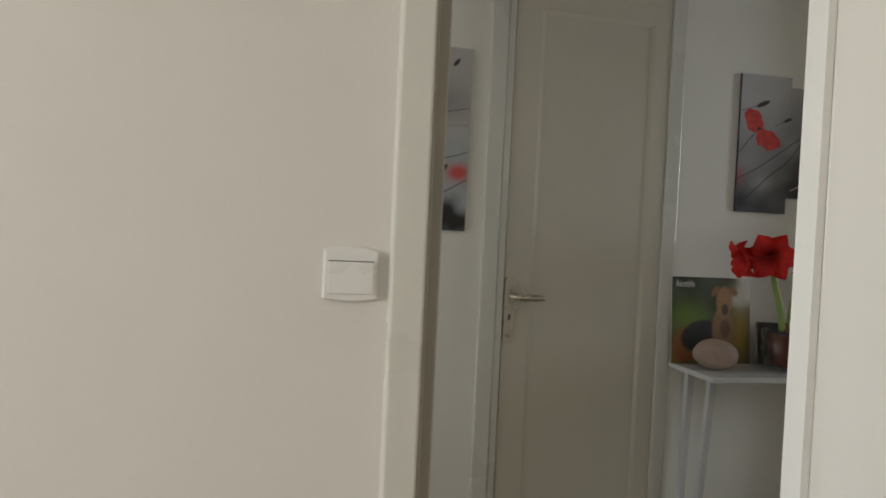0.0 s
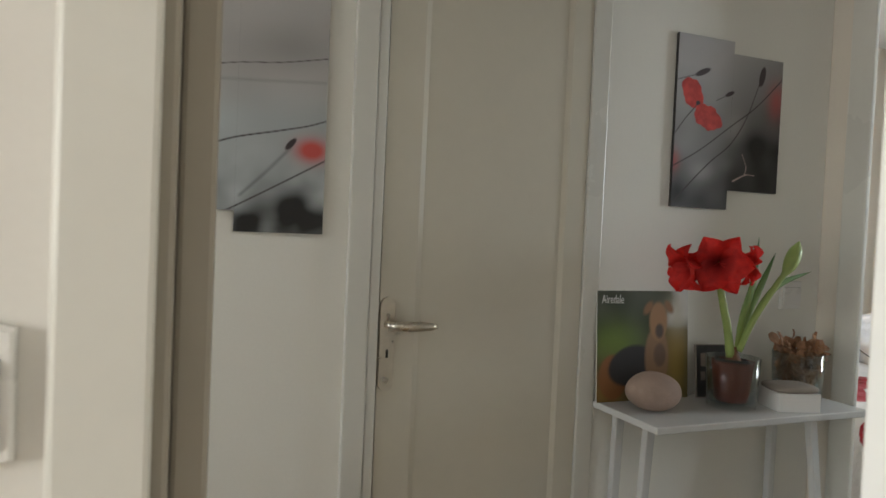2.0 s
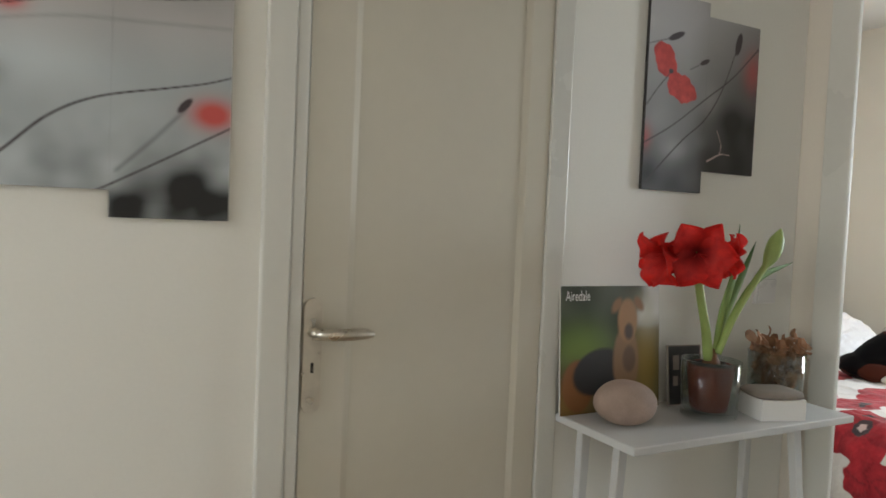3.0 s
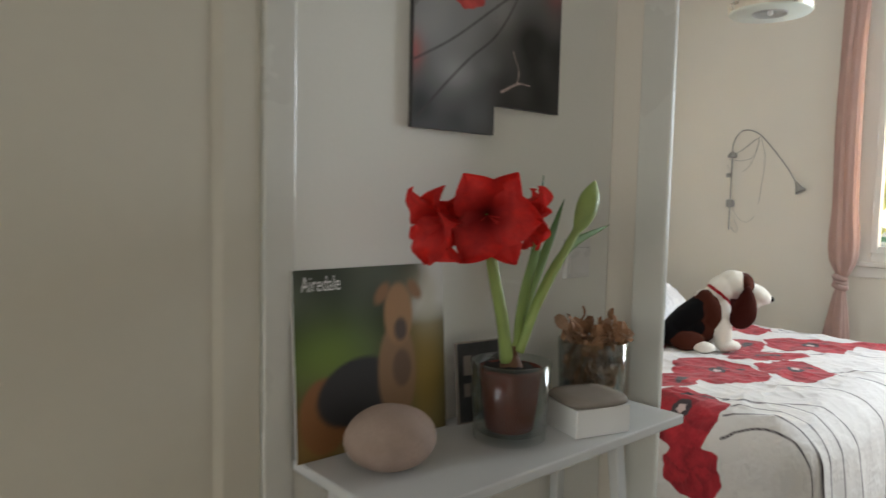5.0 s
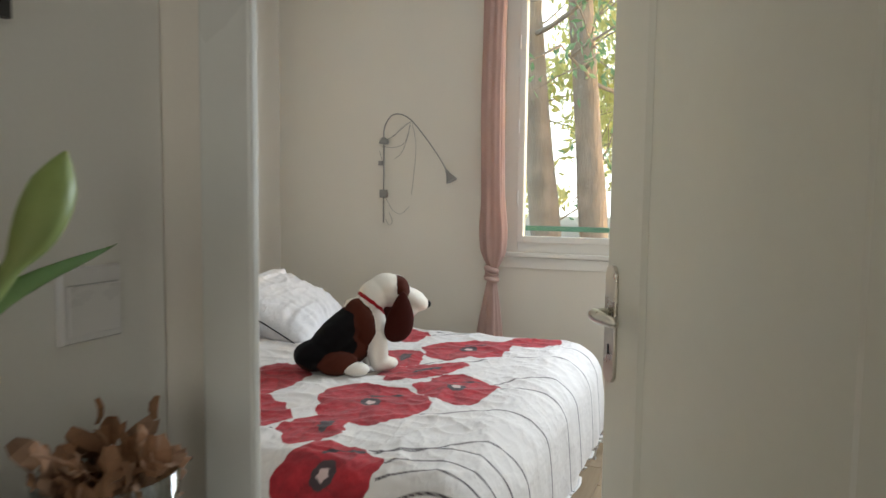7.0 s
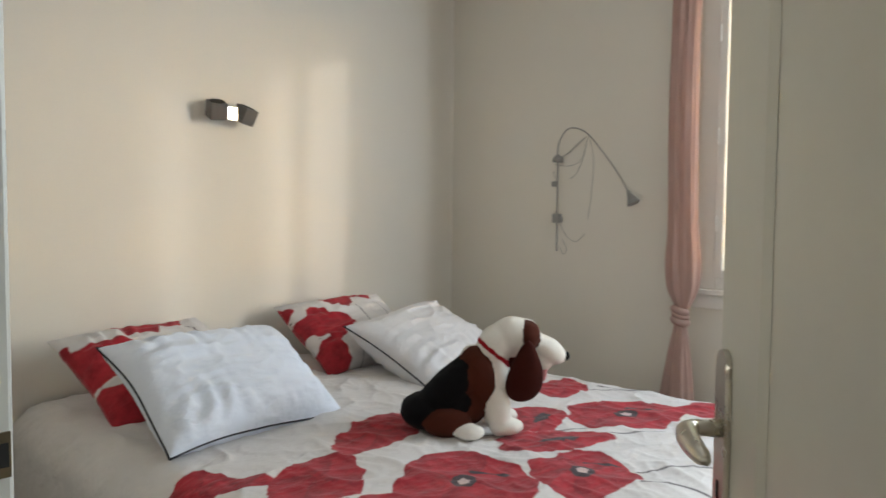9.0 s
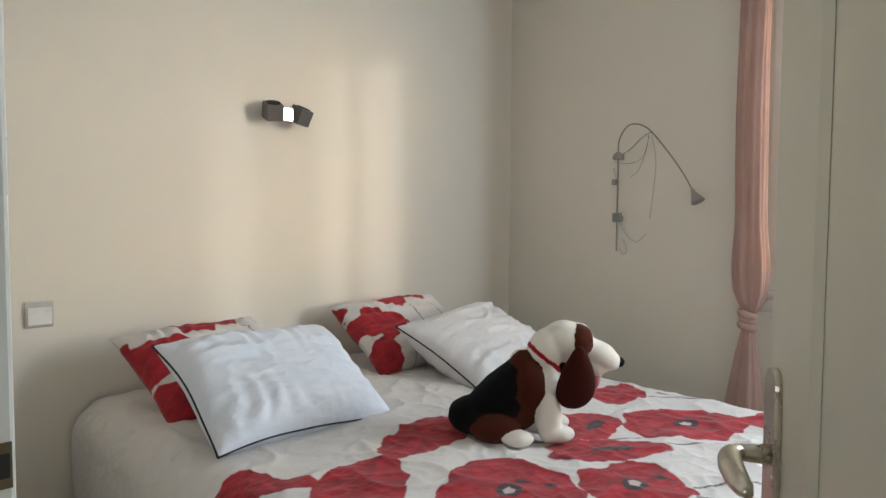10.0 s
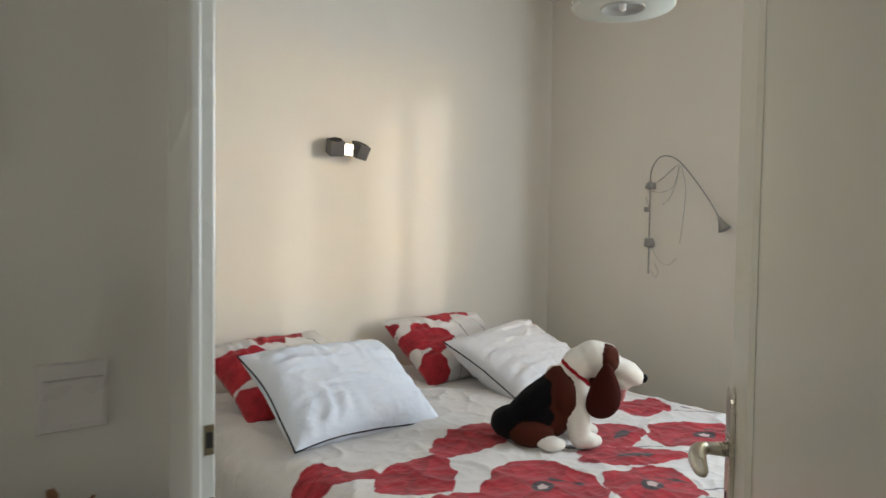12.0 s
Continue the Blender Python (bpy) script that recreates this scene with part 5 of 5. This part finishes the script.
# ---- plush toy ----
def plush():
    """A seated plush toy, made as one blended body. Faces +x."""
    spec = (  # centre, radii, pitch, tone
        ((-0.165, 0, 0.062), (0.070, 0.080, 0.056), 0, 2), ((-0.08, 0, 0.137), (0.155, 0.080, 0.058), -43, 2), ((-0.06, 0, 0.085), (0.09, 0.076, 0.075), 0, 2),
        ((-0.105, 0.075, 0.042), (0.070, 0.030, 0.042), 0, 1), ((-0.105, -0.075, 0.042), (0.070, 0.030, 0.042), 0, 1), ((-0.005, 0, 0.165), (0.055, 0.078, 0.10), -18, 1), ((-0.045, -0.095, 0.022), (0.044, 0.034, 0.024), 0, 0), ((-0.045, 0.095, 0.022), (0.044, 0.034, 0.024), 0, 0),
        ((0.050, 0, 0.138), (0.040, 0.066, 0.11), 0, 0), ((0.045, -0.052, 0.07), (0.036, 0.034, 0.078), 0, 0), ((0.045, 0.052, 0.07), (0.036, 0.034, 0.078), 0, 0), ((0.068, -0.055, 0.024), (0.05, 0.036, 0.026), 0, 0),
        ((0.074, 0.058, 0.024), (0.05, 0.036, 0.026), 0, 0), ((0.045, 0, 0.262), (0.055, 0.06, 0.065), 30, 0), ((0.098, 0, 0.284), (0.07, 0.064, 0.062), 12, 0), ((0.128, 0, 0.288), (0.048, 0.0675, 0.052), 0, 1),
        ((0.188, 0, 0.246), (0.074, 0.045, 0.041), 28, 0), ((0.168, 0, 0.214), (0.050, 0.040, 0.030), 20, 0), ((0.186, 0, 0.186), (0.012, 0.022, 0.045), 0, 4))
    bm = bmesh.new()
    prims = []
    for c, r, pitch, tone in spec:
        m = Matrix.Rotation(radians(pitch), 4, "Y")
        ellipsoid(bm, c, r, m, 24, 16)
        prims.append((Vector(c), Vector(r), m.to_3x3().inverted(), tone))
    me = bpy.data.meshes.new("blend")
    bm.to_mesh(me)
    bm.free()
    tmp = new("blend", me)
    rm = tmp.modifiers.new("blend", "REMESH")
    rm.mode, rm.voxel_size = "VOXEL", 0.0042
    sm = tmp.modifiers.new("soften", "SMOOTH")
    sm.iterations, sm.factor = 10, 0.5
    bpy.context.view_layer.update()
    got = bpy.data.meshes.new_from_object(tmp.evaluated_get(bpy.context.evaluated_depsgraph_get()))
    bpy.data.objects.remove(tmp)
    out = bmesh.new()
    out.from_mesh(got)
    for f in out.faces:
        p = f.calc_center_median()
        best, tone = 9.0, 0
        for c, r, inv, tn in prims:
            q = inv @ (p - c)
            d = abs(math.sqrt((q.x / r.x) ** 2 + (q.y / r.y) ** 2 + (q.z / r.z) ** 2) - 1) * min(r)
            if d < best:
                best, tone = d, tn
        if tone == 1 and p.z > 0.23 and (p.x > 0.168 or abs(p.y) < 0.012):
            tone = 0
        if tone == 2 and (p.x > -0.050 + 0.02 * noise.noise(p * 25) or p.z < 0.035 + 0.02 * noise.noise(p * 18)):
            tone = 1
        if abs((p.z - 0.245) + 0.85 * (p.x - 0.03)) < 0.009 and p.x < 0.09 and p.z > 0.17:
            tone = 5
        f.material_index = tone
    for s in (-1, 1):
        start = len(out.faces)
        ear = ellipsoid(out, (0.116, s * 0.08, 0.195), (0.058, 0.018, 0.098), Matrix.Rotation(radians(s * -10), 4, "X") @ Matrix.Rotation(radians(6), 4, "Y"), 24, 16)
        for v in ear:
            k = (v.co.z - 0.105) / 0.18
            v.co.x = 0.116 + (v.co.x - 0.116) * (1.22 - 0.75 * k)
        for v in ear:
            for f in v.link_faces:
                f.material_index = 3
    nose = ellipsoid(out, (0.250, 0, 0.223), (0.017, 0.019, 0.016), None, 14, 10)
    for v in nose:
        for f in v.link_faces:
            f.material_index = 2
    for s in (-1, 1):
        eye = ellipsoid(out, (0.157, s * 0.047, 0.294), (0.005, 0.004, 0.007), None, 10, 8)
        for v in eye:
            for f in v.link_faces:
                f.material_index = 2
    for v in out.verts:
        v.co += v.co.normalized() * 0.0022 * noise.noise(v.co * 34)
    ob = part("plush_toy", out, M_PLUSH, None, "", True)
    return tagged(ob, "seated brown, black and white plush toy on the bed", "plush toy")


plush().matrix_world = pose(3.64, 2.865, BZ + 0.004, 0, 0, -43) @ Matrix.Diagonal((1, 1, 0.955, 1))


# glowing sheet that stands in for the hazy bright distance outside the window
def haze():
    n = Nodes("haze_glow")
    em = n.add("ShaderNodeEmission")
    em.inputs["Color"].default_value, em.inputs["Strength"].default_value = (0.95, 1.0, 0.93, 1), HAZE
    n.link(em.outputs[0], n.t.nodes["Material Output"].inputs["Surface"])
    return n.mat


structure("backdrop", boxes((70, -40, -2, 70.5, 70, 34)), haze(), "glowing sheet standing in for the bright hazy distance beyond the garden trees")

# ---- bedroom wall and ceiling fittings ----
lamp = thing("wall_spotlight", pose(3.60, 4.187, 1.676) @ Matrix.Scale(0.82, 4), "wall lamp with two dark grey cube spots", "wall lamp")
part("wall_plate", boxes((-0.06, -0.022, -0.034, 0.06, -0.0003, 0.034), bevel=0.003), M_CHROME, lamp, "shiny wall plate")
part("centre_block", boxes((-0.028, -0.095, -0.036, 0.028, -0.0225, 0.030), bevel=0.003), M_CHROME, lamp, "polished metal block")
for s, tilt, turn in ((-1, -4, -10), (1, 7, 14)):
    spot = part("spot", boxes((-0.041, -0.041, -0.041, 0.041, 0.041, 0.041), bevel=0.005), M_LAMPGREY, lamp)
    spot.matrix_local = pose(s * 0.078, -0.078, 0.004 - 0.004 * s, 24, tilt, turn)
    part("reflector", turned([(0.036, 0), (0.036, 0.003), (0.031, 0.003), (0.027, 0.0005), (0.002, 0.0005)], 28), M_DARK, spot).matrix_local = pose(0, 0, 0.0412)

read = thing("reading_lamp", pose(5.05, 3.47, 0), "grey gooseneck reading lamp with loose cables on the wall", "reading lamp")
part("rod", tube([(-0.035, 0.0, 1.10), (-0.035, 0.0, 1.30), (-0.035, 0.0, 1.56)], 0.0042, 10), M_READGREY, read)
neck = smooth_line([(-0.035, 0, 1.555), (-0.038, -0.005, 1.63), (-0.04, -0.045, 1.69), (-0.042, -0.10, 1.70), (-0.043, -0.17, 1.665), (-0.044, -0.26, 1.565), (-0.045, -0.34, 1.46), (-0.045, -0.385, 1.385)], 8)
part("gooseneck", tube(neck, 0.0035, 8), M_READGREY, read, smooth=True)
head = turned([(0.008, 0.0), (0.011, 0.02), (0.030, 0.062), (0.030, 0.066), (0.026, 0.064)], 24)
bmesh.ops.transform(head, matrix=Matrix.Translation((-0.045, -0.382, 1.392)) @ Vector((0, -0.35, -0.65)).to_track_quat("Z", "X").to_matrix().to_4x4(), verts=head.verts)
part("lamp_head", head, M_READGREY, read, "small flared lamp head", True)
part("bracket", turned([(0.024, -0.010), (0.028, 0.0), (0.018, 0.018), (0.008, 0.026)], 20), M_READGREY, read, smooth=True).matrix_local = pose(-0.035, 0, 1.55)
part("mount", boxes((-0.034, -0.012, 1.54, -0.0003, 0.012, 1.565), bevel=0.002), M_READGREY, read)
part("mount", boxes((-0.034, -0.012, 1.245, -0.0003, 0.012, 1.27), bevel=0.002), M_READGREY, read)
part("clamp", boxes((-0.05, -0.020, 1.24, -0.022, 0.020, 1.285), bevel=0.004), M_READGREY, read)
part("clip", boxes((-0.045, 0.005, 1.42, -0.025, 0.03, 1.445), bevel=0.003), M_READGREY, read)
CABLES = ([(-0.03, 0, 1.55), (-0.03, -0.08, 1.60), (-0.035, -0.15, 1.65)], [(-0.03, 0, 1.56), (-0.025, -0.06, 1.585), (-0.03, -0.11, 1.63), (-0.035, -0.17, 1.66)],
          [(-0.035, -0.17, 1.66), (-0.02, -0.19, 1.53), (-0.015, -0.175, 1.36), (-0.02, -0.165, 1.26)], [(-0.02, -0.15, 1.19), (-0.015, -0.10, 1.15), (-0.015, -0.05, 1.17), (-0.03, -0.01, 1.24)],
          [(-0.03, -0.01, 1.12), (-0.02, -0.03, 1.085), (-0.015, -0.045, 1.11), (-0.03, -0.03, 1.16)], [(-0.035, -0.16, 1.655), (-0.02, -0.14, 1.58), (-0.015, -0.10, 1.49), (-0.02, -0.06, 1.455)],
          [(-0.03, 0.02, 1.53), (-0.02, -0.05, 1.52), (-0.02, -0.12, 1.545), (-0.03, -0.16, 1.64)], [(-0.03, 0.03, 1.50), (-0.02, 0.015, 1.44), (-0.03, 0.005, 1.40)])
for c in CABLES:
    part("cable", tube(smooth_line(c, 8), 0.0012, 6), M_READGREY, read, smooth=True)

pend = thing("ceiling_lamp", pose(3.665, 2.69, 0.016), "round flat pale ceiling lamp with a ring shade", "ceiling lamp")
part("shade", turned([(0.062, 1.985), (0.146, 1.982), (0.151, 1.987), (0.151, 2.018), (0.146, 2.022), (0.062, 2.022)], 56, False), M_SHADE, pend, "pale round shade", True)
part("rim_band", turned([(0.1514, 1.989), (0.153, 1.991), (0.153, 2.019), (0.1514, 2.021)], 56, False), M_STEEL, pend, "brushed metal band", True)
part("inner_ring", turned([(0.066, 1.984), (0.062, 1.979), (0.062, 2.022), (0.066, 2.022)], 40, False), M_PLASTIC_GREY, pend, smooth=True)
part("bulb_holder", turned([(0.004, 1.975), (0.010, 1.98), (0.010, 2.06), (0.006, 2.07)], 20), M_PLASTIC, pend, smooth=True)
part("spokes", boxes((-0.064, -0.004, 2.010, 0.064, 0.004, 2.016), (-0.004, -0.064, 2.0105, 0.004, 0.064, 2.0155)), M_PLASTIC_GREY, pend)
part("suspension", tube([(0, 0, 2.07), (0, 0, 2.3), (0, 0, 2.625)], 0.005, 10), M_PLASTIC, pend)
part("ceiling_rose", turned([(0.045, 2.62), (0.05, 2.625), (0.05, 2.6455)], 32), M_PLASTIC, pend, smooth=True)


def curtain():
    ob = thing("curtain", pose(4.95, 2.805, 0), "pink cloth curtain tied in a knot beside the window", "curtain")

    def place(u, v):
        a = v * math.tau
        z = 2.36 + (0.865 - 2.36) * u
        r = 0.057 * (1 - 0.03 * math.sin(9 * u)) + 0.012 * math.exp(-((u - 0.86) / 0.08) ** 2)
        pinch = 1 - 0.76 * max(0, (u - 0.925) / 0.075) ** 1.5
        fold = 1 + 0.13 * math.sin(5 * a + 1.2 * math.sin(3 * u)) + 0.07 * math.sin(11 * a + 2 * u)
        r *= pinch * fold
        return (0.62 * r * math.cos(a), r * math.sin(a) + 0.012 * math.sin(4 * u), z)
    part("hanging", grid(60, 96, place), M_CURTAIN, ob, smooth=True)

    def tail(u, v):
        a = v * math.tau
        z = 0.82 + (0.12 - 0.82) * u
        r = (0.020 + 0.044 * min(1, u * 2.2) ** 0.8) * (1 + 0.16 * math.sin(4 * a + u) + 0.07 * math.sin(9 * a))
        return (0.55 * r * math.cos(a), r * math.sin(a) + 0.02 * u, z)
    part("tail", grid(40, 80, tail), M_CURTAIN, ob, smooth=True)
    kn = tube(smooth_line([(0.022 * math.cos(t), 0.026 * math.sin(t), 0.815 + 0.065 * k / 27 + 0.012 * math.sin(t)) for k, t in enumerate(np.linspace(0, 5.5 * math.pi, 28))], 3), lambda t: 0.014 + 0.003 * math.sin(9 * t), 10)
    part("knot", kn, M_CURTAIN, ob, "tight twisted knot", True)
    part("rod_end", tube([(0, -1.6, 2.38), (0, -0.7, 2.38), (0, 0.16, 2.38)], 0.012, 12), M_PLASTIC, ob, "white curtain rod")


curtain()


# ---- floor planks of the bedroom ----
plank = boxes((-0.60, -0.0645, -0.012, 0.60, 0.0645, 0.0), bevel=0.0012)
plank_mesh = bpy.data.meshes.new("plank")
plank.to_mesh(plank_mesh)
plank.free()
plank_mesh.materials.append(M_FLOOR)
for r in range(-7, 27):
    for c in range(3):
        x = 2.90 + 1.204 * c + (0.0, -0.42, -0.2)[r % 3]
        lo, hi = max(2.292, x - 0.6), min(5.046, x + 0.6)
        if hi - lo < 0.15:
            continue
        p = new("plank", plank_mesh)
        p.parent = floor_bed
        p.location, p.scale = ((lo + hi) / 2, 0.668 + 0.1302 * r, 0.0), ((hi - lo) / 1.2, 1, 1)
